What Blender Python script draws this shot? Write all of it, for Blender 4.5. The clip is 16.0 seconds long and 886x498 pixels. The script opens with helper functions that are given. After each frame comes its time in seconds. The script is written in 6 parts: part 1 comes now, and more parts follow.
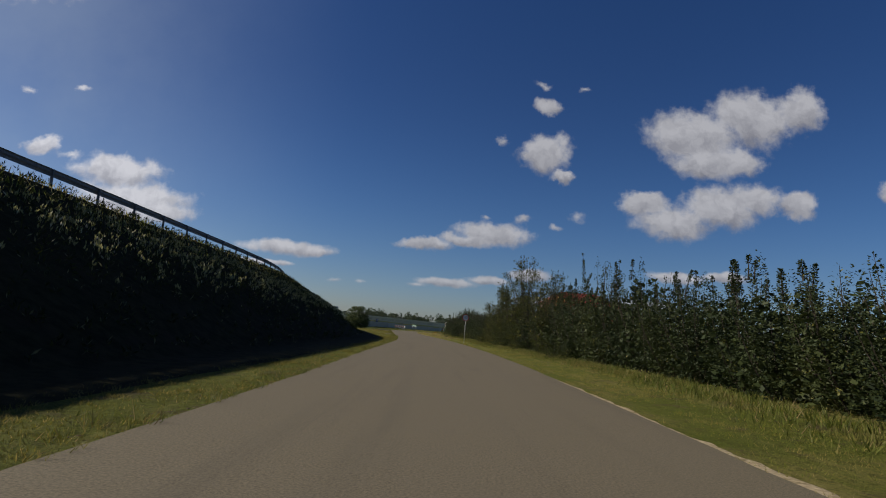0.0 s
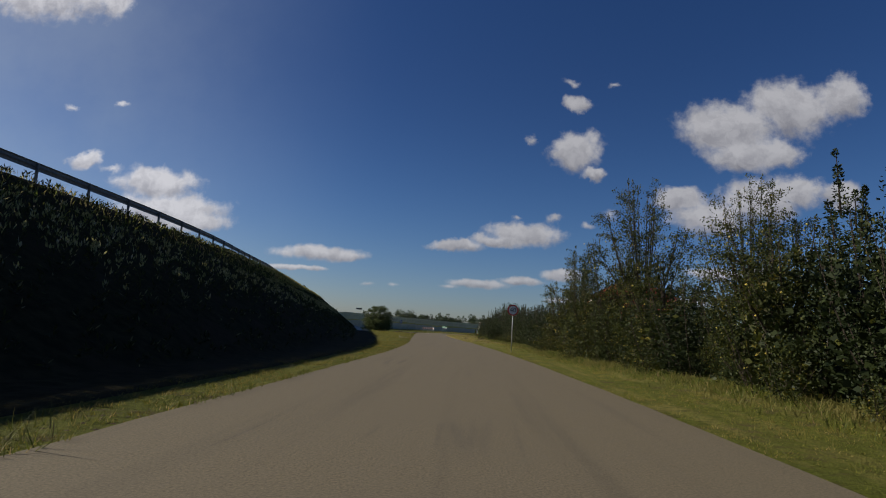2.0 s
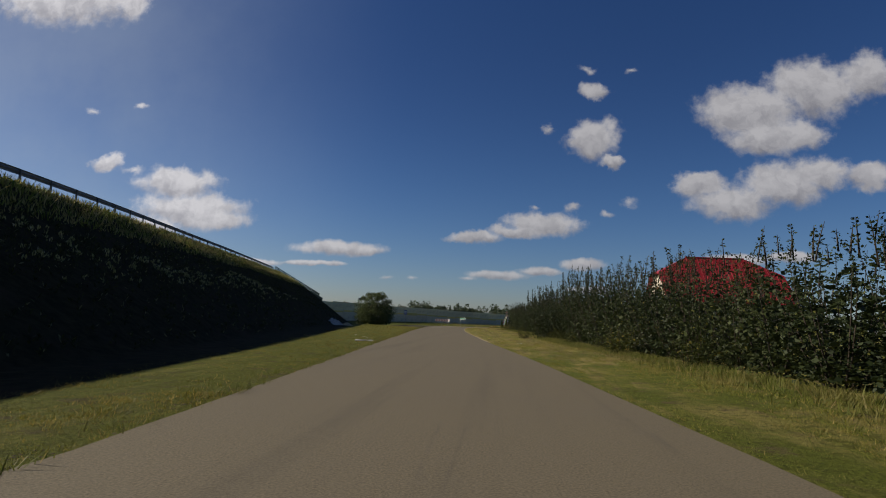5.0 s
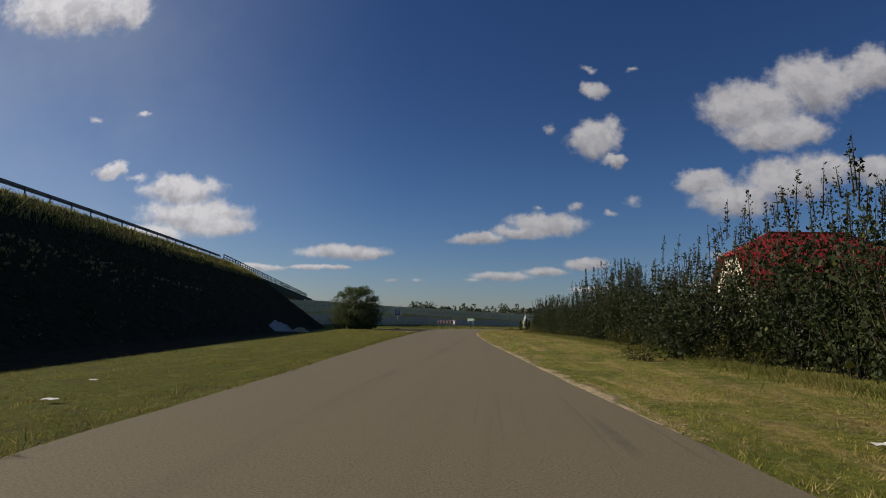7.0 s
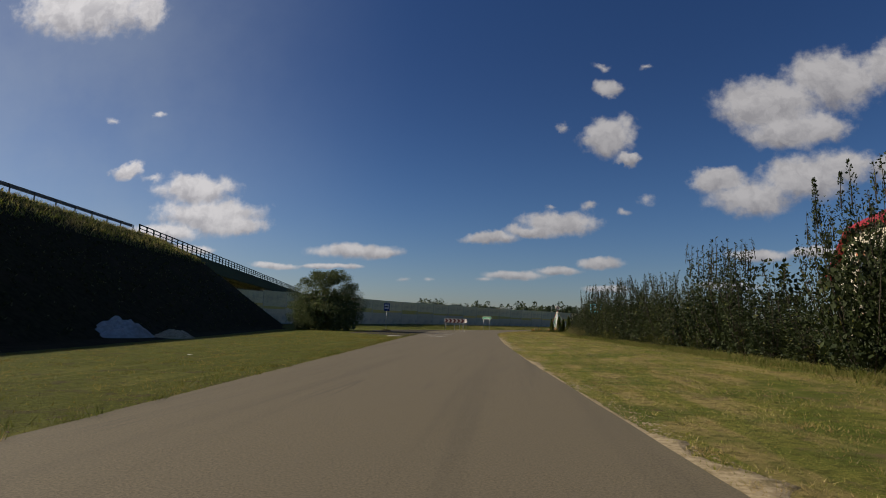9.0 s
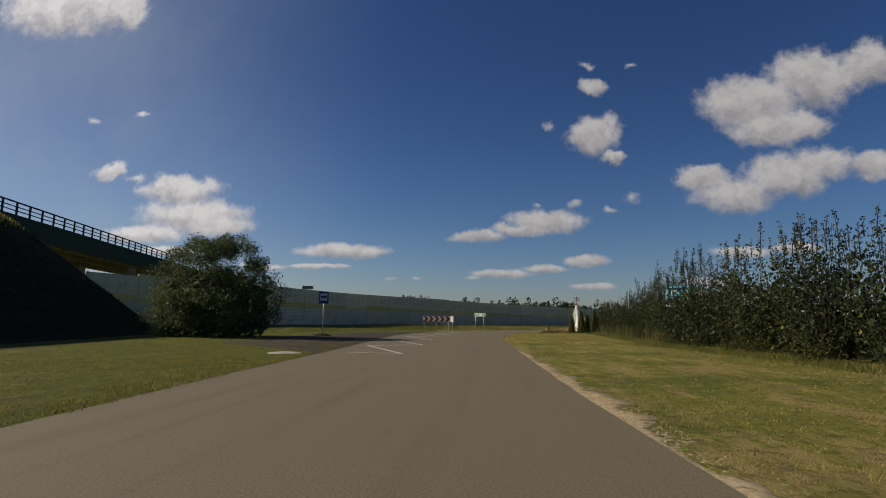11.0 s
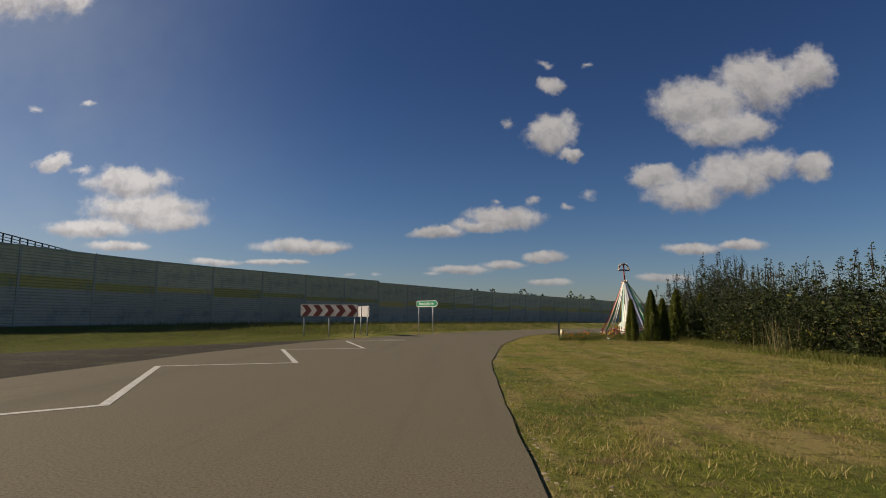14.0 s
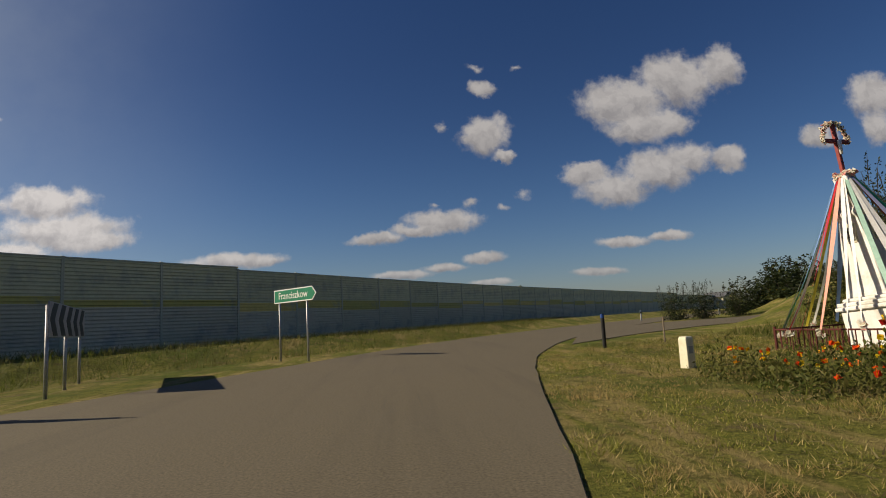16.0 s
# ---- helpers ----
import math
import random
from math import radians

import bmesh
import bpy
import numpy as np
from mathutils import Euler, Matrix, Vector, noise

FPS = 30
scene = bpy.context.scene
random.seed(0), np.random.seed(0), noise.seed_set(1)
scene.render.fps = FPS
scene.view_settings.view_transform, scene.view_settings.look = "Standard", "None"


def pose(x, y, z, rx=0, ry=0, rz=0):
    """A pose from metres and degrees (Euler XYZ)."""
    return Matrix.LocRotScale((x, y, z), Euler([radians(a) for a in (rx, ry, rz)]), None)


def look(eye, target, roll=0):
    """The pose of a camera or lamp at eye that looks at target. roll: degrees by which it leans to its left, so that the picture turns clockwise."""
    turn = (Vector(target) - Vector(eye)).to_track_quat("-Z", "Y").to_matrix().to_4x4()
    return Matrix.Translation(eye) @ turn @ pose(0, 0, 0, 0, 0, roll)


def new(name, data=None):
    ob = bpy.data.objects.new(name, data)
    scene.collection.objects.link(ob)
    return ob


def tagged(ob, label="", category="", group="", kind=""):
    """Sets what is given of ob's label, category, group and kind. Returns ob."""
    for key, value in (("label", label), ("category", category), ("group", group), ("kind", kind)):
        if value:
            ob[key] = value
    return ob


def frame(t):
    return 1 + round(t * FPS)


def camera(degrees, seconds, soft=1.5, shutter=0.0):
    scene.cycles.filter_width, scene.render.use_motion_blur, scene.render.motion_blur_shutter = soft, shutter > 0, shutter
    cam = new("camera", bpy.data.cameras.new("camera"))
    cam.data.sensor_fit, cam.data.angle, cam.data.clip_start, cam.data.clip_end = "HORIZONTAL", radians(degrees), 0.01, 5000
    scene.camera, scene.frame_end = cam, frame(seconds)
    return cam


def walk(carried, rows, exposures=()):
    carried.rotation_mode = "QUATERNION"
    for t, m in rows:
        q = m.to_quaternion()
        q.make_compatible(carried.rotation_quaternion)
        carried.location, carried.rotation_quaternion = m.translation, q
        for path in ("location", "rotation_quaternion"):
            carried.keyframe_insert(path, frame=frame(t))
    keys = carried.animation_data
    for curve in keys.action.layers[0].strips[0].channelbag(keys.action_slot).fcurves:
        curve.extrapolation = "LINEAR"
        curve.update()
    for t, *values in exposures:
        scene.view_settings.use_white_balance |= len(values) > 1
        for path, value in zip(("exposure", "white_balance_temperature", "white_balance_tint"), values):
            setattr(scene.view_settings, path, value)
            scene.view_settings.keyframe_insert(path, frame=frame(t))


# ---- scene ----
# camera height 1.15 m over the road, driven at about 12 m/s
cam = camera(76.0, 16.0, soft=1.0)
PATH = [
    (0.0, 0.00, 0.00, 1.120, 98.21, -4.55, -0.66),
    (0.5, 0.09, 5.77, 1.128, 98.37, -4.71, -0.57),
    (1.0, 0.22, 11.55, 1.124, 98.16, -3.32, -0.46),
    (1.5, 0.30, 17.36, 1.101, 98.05, -3.96, 0.67),
    (2.0, 0.28, 23.20, 1.105, 98.16, -3.53, 2.70),
    (2.5, 0.22, 29.12, 1.114, 98.02, -2.27, 2.15),
    (3.0, 0.11, 35.13, 1.143, 97.61, -2.85, 2.81),
    (3.5, -0.06, 41.25, 1.167, 97.69, -3.65, 4.44),
    (4.0, -0.17, 47.47, 1.193, 97.48, -2.22, 4.55),
    (6.5, -2.59, 83.36, 1.159, 97.21, -2.70, 5.02),
    (7.0, -3.01, 90.17, 1.158, 97.47, -1.42, 5.25),
    (7.5, -3.49, 96.91, 1.156, 97.39, -0.98, 6.20),
    (8.0, -3.95, 103.59, 1.158, 97.19, 0.81, 5.23),
    (8.5, -4.40, 110.23, 1.169, 97.13, -1.06, 4.85),
    (9.0, -4.81, 116.82, 1.192, 97.35, -1.57, 6.48),
    (11.5, -6.62, 148.90, 1.169, 97.19, -0.23, 4.58),
    (12.0, -6.57, 155.12, 1.156, 97.05, 1.48, 4.32),
    (12.5, -6.61, 161.27, 1.184, 97.09, 2.21, 2.54),
    (13.0, -6.62, 167.53, 1.158, 96.96, 1.41, 0.96),
    (13.5, -6.65, 173.84, 1.135, 96.98, -1.19, 1.19),
    (14.0, -6.58, 180.15, 1.141, 96.91, -0.58, 1.20),
    (14.5, -6.48, 186.33, 1.163, 97.10, 1.58, 0.94),
    (15.0, -6.16, 192.28, 1.144, 97.05, 1.20, -0.42),
    (15.3, -5.90, 195.76, 1.121, 96.97, 2.88, -0.76),
    (15.5, -5.74, 198.06, 1.103, 97.16, 4.36, -3.00),
    (16.0, -5.22, 203.74, 1.019, 97.25, 3.27, -4.37),
]
EXPO = 0.12
walk(cam, [(t, pose(*row)) for t, *row in PATH], [(0.0, EXPO, 6450, 8), (3.5, EXPO, 6620, 8), (7.0, EXPO, 6800, 8), (9.0, EXPO, 6900, 8), (13.0, EXPO, 7200, 8), (16.0, EXPO, 7350, 8)])


# ---- sky, clouds and sun ----
SUN_ELEVATION = radians(28.5)
SUN_ROTATION = radians(-84.0)
SUN_DIR = Vector((math.sin(SUN_ROTATION) * math.cos(SUN_ELEVATION), math.cos(SUN_ROTATION) * math.cos(SUN_ELEVATION), math.sin(SUN_ELEVATION)))
# clouds: x / y and z / y of the direction, and the two half widths
CLOUDS_HIGH = [
    (0.443, 0.39, 0.085, 0.05), (0.556, 0.432, 0.082, 0.052), (0.640, 0.462, 0.046, 0.041), (0.469, 0.34, 0.066, 0.033), (0.526, 0.353, 0.046, 0.025),
    (0.352, 0.252, 0.045, 0.022), (0.408, 0.223, 0.07, 0.03), (0.493, 0.256, 0.074, 0.038), (0.558, 0.278, 0.055, 0.032), (0.639, 0.273, 0.036, 0.025),
    (0.175, 0.338, 0.05, 0.035), (0.209, 0.296, 0.029, 0.01), (0.174, 0.43, 0.028, 0.016), (0.166, 0.468, 0.022, 0.01), (0.239, 0.458, 0.012, 0.008),
    (0.09, 0.353, 0.012, 0.01), (-0.034, 0.15, 0.048, 0.011), (0.085, 0.18, 0.067, 0.023), (0.041, 0.163, 0.05, 0.012), (0.138, 0.209, 0.016, 0.01),
    (0.072, 0.212, 0.014, 0.006), (0.196, 0.198, 0.017, 0.009), (0.239, 0.223, 0.023, 0.012),
]
CLOUDS_LOW = [
    (0.012, 0.084, 0.054, 0.009), (0.085, 0.093, 0.039, 0.008), (0.158, 0.108, 0.037, 0.011), (-0.043, 0.076, 0.025, 0.005), (-0.279, 0.124, 0.082, 0.014),
    (-0.227, 0.121, 0.036, 0.008), (-0.597, 0.24, 0.081, 0.029), (-0.564, 0.189, 0.109, 0.032), (-0.518, 0.168, 0.068, 0.019), (-0.737, 0.275, 0.03, 0.02),
    (-0.687, 0.262, 0.023, 0.009), (-0.685, 0.392, 0.017, 0.008), (-0.783, 0.38, 0.021, 0.01), (-0.325, 0.096, 0.063, 0.005), (-0.431, 0.094, 0.043, 0.006),
    (-0.189, 0.073, 0.018, 0.005), (-0.14, 0.075, 0.014, 0.005), (-0.658, 0.153, 0.085, 0.018), (-0.609, 0.122, 0.063, 0.009), (0.415, 0.126, 0.051, 0.011),
    (0.504, 0.133, 0.044, 0.009), (0.365, 0.073, 0.052, 0.008), (0.167, 0.064, 0.043, 0.006),
]
CLOUDS_EDGE = [
    (-0.865, 0.618, 0.150, 0.060), (-0.73, 0.604, 0.038, 0.044), (0.949, 0.391, 0.059, 0.045), (0.825, 0.311, 0.04, 0.02), (0.951, 0.327, 0.035, 0.035),
]

class Nodes:
    """A short hand for building node trees."""

    def __init__(self, tree):
        self.tree = tree

    def add(self, kind, **values):
        node = self.tree.nodes.new(kind)
        for key, value in values.items():
            if key == "op":
                node.operation = value
            elif key == "clamp":
                node.use_clamp = value
        return node

    def link(self, a, b):
        self.tree.links.new(a, b)

    def math(self, op, a, b=None, c=None, clamp=False):
        node = self.add("ShaderNodeMath", op=op, clamp=clamp)
        for i, v in enumerate((a, b, c)):
            if v is None:
                continue
            if isinstance(v, (int, float)):
                node.inputs[i].default_value = v
            else:
                self.link(v, node.inputs[i])
        return node.outputs[0]

    def vec(self, op, a, b=None):
        node = self.add("ShaderNodeVectorMath", op=op)
        for i, v in enumerate((a, b)):
            if v is None:
                continue
            if isinstance(v, (tuple, list)):
                node.inputs[i].default_value = v
            else:
                self.link(v, node.inputs[i])
        return node.outputs["Value"] if op == "LENGTH" else node.outputs[0]

    def noise(self, vector, scale, detail=4.0, rough=0.55):
        node = self.add("ShaderNodeTexNoise")
        node.inputs["Scale"].default_value = scale
        node.inputs["Detail"].default_value = detail
        node.inputs["Roughness"].default_value = rough
        if vector is not None:
            self.link(vector, node.inputs["Vector"])
        return node.outputs["Fac"], node.outputs["Color"]

    def span(self, value, a, b, lo=0.0, hi=1.0, smooth=True):
        node = self.add("ShaderNodeMapRange")
        node.interpolation_type = "SMOOTHSTEP" if smooth else "LINEAR"
        self.link(value, node.inputs["Value"])
        for key, v in (("From Min", a), ("From Max", b), ("To Min", lo), ("To Max", hi)):
            node.inputs[key].default_value = v
        return node.outputs["Result"]

    def mix(self, fac, a, b, blend="MIX"):
        node = self.add("ShaderNodeMix")
        node.data_type, node.blend_type = "RGBA", blend
        for key, v in ((0, fac), (6, a), (7, b)):
            if isinstance(v, (int, float)):
                node.inputs[key].default_value = v
            elif isinstance(v, (tuple, list)):
                node.inputs[key].default_value = (*v, 1.0)[:4]
            else:
                self.link(v, node.inputs[key])
        return node.outputs[2]

    def mixf(self, fac, a, b):
        node = self.add("ShaderNodeMix")
        node.data_type = "FLOAT"
        for key, v in ((0, fac), (2, a), (3, b)):
            if isinstance(v, (int, float)):
                node.inputs[key].default_value = v
            else:
                self.link(v, node.inputs[key])
        return node.outputs[0]


def build_sky():
    world = bpy.data.worlds.new("sky")
    scene.world = world
    world.use_nodes = True
    n = Nodes(world.node_tree)
    n.tree.nodes.clear()
    sky = n.add("ShaderNodeTexSky")
    sky.sky_type, sky.sun_disc = "NISHITA", False
    sky.sun_elevation, sky.sun_rotation = SUN_ELEVATION, SUN_ROTATION
    sky.air_density, sky.dust_density, sky.ozone_density = 1.0, 0.7, 4.0
    deep = n.add("ShaderNodeHueSaturation")
    deep.inputs["Saturation"].default_value = 1.18
    coord = n.add("ShaderNodeTexCoord").outputs["Generated"]
    split = n.add("ShaderNodeSeparateXYZ")
    n.link(coord, split.inputs[0])
    # violet-blue overhead, clear pale blue lower down
    tint = n.mix(n.span(split.outputs[2], 0.0, 0.45), (1.10, 1.11, 1.30), (0.88, 0.82, 1.0))
    n.link(n.mix(1.0, sky.outputs["Color"], tint, "MULTIPLY"), deep.inputs["Color"])
    ahead = n.math("MAXIMUM", split.outputs[1], 0.02)
    u = n.math("DIVIDE", split.outputs[0], ahead)
    v = n.math("DIVIDE", split.outputs[2], ahead)
    flat = n.add("ShaderNodeCombineXYZ")
    n.link(u, flat.inputs[0])
    n.link(v, flat.inputs[1])
    uv = flat.outputs[0]
    # billows: bend the outlines at two scales
    _, bend1 = n.noise(uv, 14.0, 5.0, 0.55)
    _, bend2 = n.noise(uv, 48.0, 4.0, 0.6)
    shift1 = n.vec("MULTIPLY", n.vec("SUBTRACT", bend1, (0.5, 0.5, 0.5)), (0.06, 0.05, 0.0))
    shift2 = n.vec("MULTIPLY", n.vec("SUBTRACT", bend2, (0.5, 0.5, 0.5)), (0.020, 0.016, 0.0))
    bend = n.vec("SCALE", n.vec("ADD", shift1, shift2))
    n.link(n.span(v, 0.03, 0.28, 0.22, 1.0), bend.node.inputs["Scale"])
    p = n.vec("ADD", uv, bend)
    best, weight, moment = None, None, None
    for cu, cv, ru, rv in CLOUDS_HIGH + CLOUDS_LOW + CLOUDS_EDGE:
        grow = 1.07 if ru > 0.026 else 1.9
        q = n.vec("MULTIPLY", n.vec("SUBTRACT", p, (cu, cv, 0.0)), (1 / (ru * grow), 1 / (rv * grow), 0.0))
        level = n.math("SUBTRACT", 1.0 if ru > 0.026 else 0.34, n.vec("LENGTH", q))
        sep = n.add("ShaderNodeSeparateXYZ")
        n.link(q, sep.inputs[0])
        near = n.math("POWER", n.math("MAXIMUM", n.math("ADD", level, 0.35), 0.0005), 3.0)
        side = n.math("MULTIPLY", near, sep.outputs[1])
        if best is None:
            best, weight, moment = level, near, side
        else:
            weight, moment = n.math("ADD", weight, near), n.math("ADD", moment, side)
            best = n.math("SMOOTH_MAX", best, level, 0.35)
    height = n.math("DIVIDE", moment, weight)
    fine, _ = n.noise(uv, 45.0, 6.0, 0.6)
    body = n.math("ADD", best, n.math("MULTIPLY", n.math("SUBTRACT", fine, 0.5), 0.8))
    cover = n.span(body, -0.16, 0.46)
    front = n.span(split.outputs[1], 0.05, 0.2)
    cover = n.math("MULTIPLY", n.math("MULTIPLY", cover, front), 0.93)
    # low clouds far off are thinner
    cover = n.math("MULTIPLY", cover, n.span(v, 0.0, 0.13, 0.62, 1.0))
    lift = n.span(height, -0.75, 0.35)
    puff, _ = n.noise(p, 30.0, 5.0, 0.6)
    tone = n.math("ADD", n.math("MULTIPLY", lift, 0.66), n.math("MULTIPLY", n.span(puff, 0.32, 0.66), 0.5), clamp=True)
    white = n.mix(tone, (0.47, 0.465, 0.53), (0.97, 0.955, 1.02))
    white = n.vec("SCALE", white)
    # clouds towards the sun are brighter
    n.link(n.span(u, -0.9, 0.1, CLOUD_LIGHT * 1.55, CLOUD_LIGHT), white.node.inputs["Scale"])
    # a thin pale haze mixed in towards the sun, standing in for lens glare
    thin, _ = n.noise(uv, 3.0, 5.0, 0.6)
    glare = n.math("MULTIPLY", n.span(u, -0.15, -0.95, 0.0, 0.40), n.span(thin, 0.25, 0.75, 0.5, 1.0))
    hazy = n.mix(n.math("MULTIPLY", glare, front), deep.outputs["Color"], (0.70 * 9, 0.82 * 9, 0.98 * 9))
    colour = n.mix(cover, hazy, white)
    out = n.add("ShaderNodeOutputWorld")
    back = n.add("ShaderNodeBackground")
    back.inputs["Strength"].default_value = SKY_STRENGTH
    n.link(colour, back.inputs["Color"])
    n.link(back.outputs[0], out.inputs[0])


SKY_STRENGTH = 0.052
CLOUD_LIGHT = 8.2
build_sky()
sun = new("sun", bpy.data.lights.new("sun", "SUN"))
sun.data.energy, sun.data.angle, sun.data.color = 5.0, radians(0.5), (1.0, 0.90, 0.76)
sun.matrix_world = look(SUN_DIR * 100, (0, 0, 0))


# ---- materials ----
def surface(name, low, high, scale=6.0, rough=0.8, metal=0.0, bump=0.0, bump_scale=60.0, patches=None, patch_scale=0.6, patch_span=(0.5, 0.68), spec=0.3, per_object=0.0, per_island=0.0):
    """A two-scale procedural surface: grain from low to high, wider patches, relief."""
    mat = bpy.data.materials.new(name)
    mat.use_nodes = True
    n = Nodes(mat.node_tree)
    b = n.tree.nodes["Principled BSDF"]
    where = n.add("ShaderNodeTexCoord").outputs["Object"]
    grain, _ = n.noise(where, scale, 6.0, 0.6)
    colour = n.mix(n.span(grain, 0.3, 0.7), low, high)
    if patches:
        spot, _ = n.noise(where, patch_scale, 5.0, 0.65)
        colour = n.mix(n.span(spot, *patch_span), colour, patches)
    if per_object or per_island:
        if per_object:
            rnd = n.add("ShaderNodeObjectInfo").outputs["Random"]
            amount = per_object
        else:
            rnd = n.add("ShaderNodeNewGeometry").outputs["Random Per Island"]
            amount = per_island
        hsv = n.add("ShaderNodeHueSaturation")
        n.link(n.span(rnd, 0.0, 1.0, 1 - amount, 1 + amount, False), hsv.inputs["Value"])
        n.link(n.span(rnd, 0.0, 1.0, 0.5 + 0.05 * amount, 0.5 - 0.05 * amount, False), hsv.inputs["Hue"])
        n.link(colour, hsv.inputs["Color"])
        colour = hsv.outputs["Color"]
    n.link(colour, b.inputs["Base Color"])
    b.inputs["Roughness"].default_value = rough
    b.inputs["Metallic"].default_value = metal
    b.inputs["Specular IOR Level"].default_value = spec
    if bump:
        tex, _ = n.noise(where, bump_scale, 5.0, 0.6)
        node = n.add("ShaderNodeBump")
        node.inputs["Strength"].default_value = bump
        node.inputs["Distance"].default_value = 0.02
        n.link(tex, node.inputs["Height"])
        n.link(node.outputs[0], b.inputs["Normal"])
    return mat


def foliage(name, dark, light, old, old_share=0.06, glow=0.35, patches=None):
    """Leaves: colour by leaf and by plant, light coming through them."""
    mat = bpy.data.materials.new(name)
    mat.use_nodes = True
    n = Nodes(mat.node_tree)
    b = n.tree.nodes["Principled BSDF"]
    leaf = n.add("ShaderNodeNewGeometry").outputs["Random Per Island"]
    plant = n.add("ShaderNodeObjectInfo").outputs["Random"]
    colour = n.mix(n.span(leaf, 0.0, 1.0, 0.0, 1.0, False), dark, light)
    shifted = n.math("FRACT", n.math("MULTIPLY", leaf, 37.7))
    colour = n.mix(n.math("LESS_THAN", shifted, old_share), colour, old)
    if patches:
        where = n.add("ShaderNodeTexCoord").outputs["Object"]
        wide, _ = n.noise(n.vec("MULTIPLY", where, (1.3, 0.5, 1.0)), 0.8, 6.0, 0.75)
        colour = n.mix(n.span(wide, 0.46, 0.58, 0.0, 0.9), colour, patches)
    hsv = n.add("ShaderNodeHueSaturation")
    n.link(n.span(plant, 0.0, 1.0, 0.75, 1.3, False), hsv.inputs["Value"])
    n.link(n.span(plant, 0.0, 1.0, 0.515, 0.485, False), hsv.inputs["Hue"])
    n.link(colour, hsv.inputs["Color"])
    n.link(hsv.outputs[0], b.inputs["Base Color"])
    b.inputs["Roughness"].default_value = 0.62
    b.inputs["Specular IOR Level"].default_value = 0.22
    thin = n.add("ShaderNodeBsdfTranslucent")
    n.link(hsv.outputs[0], thin.inputs["Color"])
    both = n.add("ShaderNodeMixShader")
    both.inputs[0].default_value = glow
    n.link(b.outputs[0], both.inputs[1])
    n.link(thin.outputs[0], both.inputs[2])
    n.link(both.outputs[0], n.tree.nodes["Material Output"].inputs[0])
    return mat


def asphalt_material():
    """Worn fine-grained asphalt: aggregate speckle, wheel tracks worn along the road, stains and hair cracks."""
    mat = bpy.data.materials.new("asphalt")
    mat.use_nodes = True
    n = Nodes(mat.node_tree)
    b = n.tree.nodes["Principled BSDF"]
    where = n.add("ShaderNodeTexCoord").outputs["Object"]
    grain, _ = n.noise(where, 42.0, 9.0, 0.82)
    base = n.mix(n.span(grain, 0.35, 0.65), (0.068, 0.057, 0.036), (0.205, 0.171, 0.111))
    wide, _ = n.noise(where, 0.35, 5.0, 0.6)
    base = n.mix(n.span(wide, 0.4, 0.75, 0.0, 0.35), base, (0.125, 0.107, 0.075))
    run = n.vec("MULTIPLY", where, (1.6, 0.05, 1.0))
    streak, _ = n.noise(run, 1.0, 4.0, 0.6)
    base = n.mix(n.span(streak, 0.5, 0.75, 0.0, 0.38), base, (0.062, 0.054, 0.040))
    # worn tyre marks and repaired seams, long and thin
    wave, _ = n.noise(n.vec("MULTIPLY", where, (0.9, 0.03, 1.0)), 1.0, 2.0, 0.5)
    thin = n.span(n.math("ABSOLUTE", n.math("SUBTRACT", wave, 0.53)), 0.0, 0.012, 1.0, 0.0)
    part_way, _ = n.noise(where, 0.16, 3.0, 0.6)
    base = n.mix(n.math("MULTIPLY", thin, n.span(part_way, 0.5, 0.66, 0.0, 0.45)), base, (0.06, 0.054, 0.046))
    mottle, _ = n.noise(where, 5.0, 5.0, 0.75)
    base = n.mix(n.span(mottle, 0.35, 0.7, 0.0, 0.4), base, (0.140, 0.119, 0.082))
    chip = n.add("ShaderNodeTexVoronoi")
    chip.inputs["Scale"].default_value = 26.0
    n.link(where, chip.inputs["Vector"])
    base = n.mix(n.span(chip.outputs["Distance"], 0.06, 0.22, 0.28, 0.0), base, (0.25, 0.22, 0.165))
    cell = n.add("ShaderNodeTexVoronoi")
    cell.inputs["Scale"].default_value = 1.3
    n.link(where, cell.inputs["Vector"])
    spot = n.span(cell.outputs["Distance"], 0.0, 0.035, 1.0, 0.0)
    base = n.mix(n.math("MULTIPLY", spot, 0.7), base, (0.04, 0.037, 0.034))
    n.link(base, b.inputs["Base Color"])
    b.inputs["Roughness"].default_value = 0.85
    b.inputs["Specular IOR Level"].default_value = 0.25
    node = n.add("ShaderNodeBump")
    node.inputs["Strength"].default_value = 0.35
    node.inputs["Distance"].default_value = 0.006
    n.link(grain, node.inputs["Height"])
    n.link(node.outputs[0], b.inputs["Normal"])
    return mat


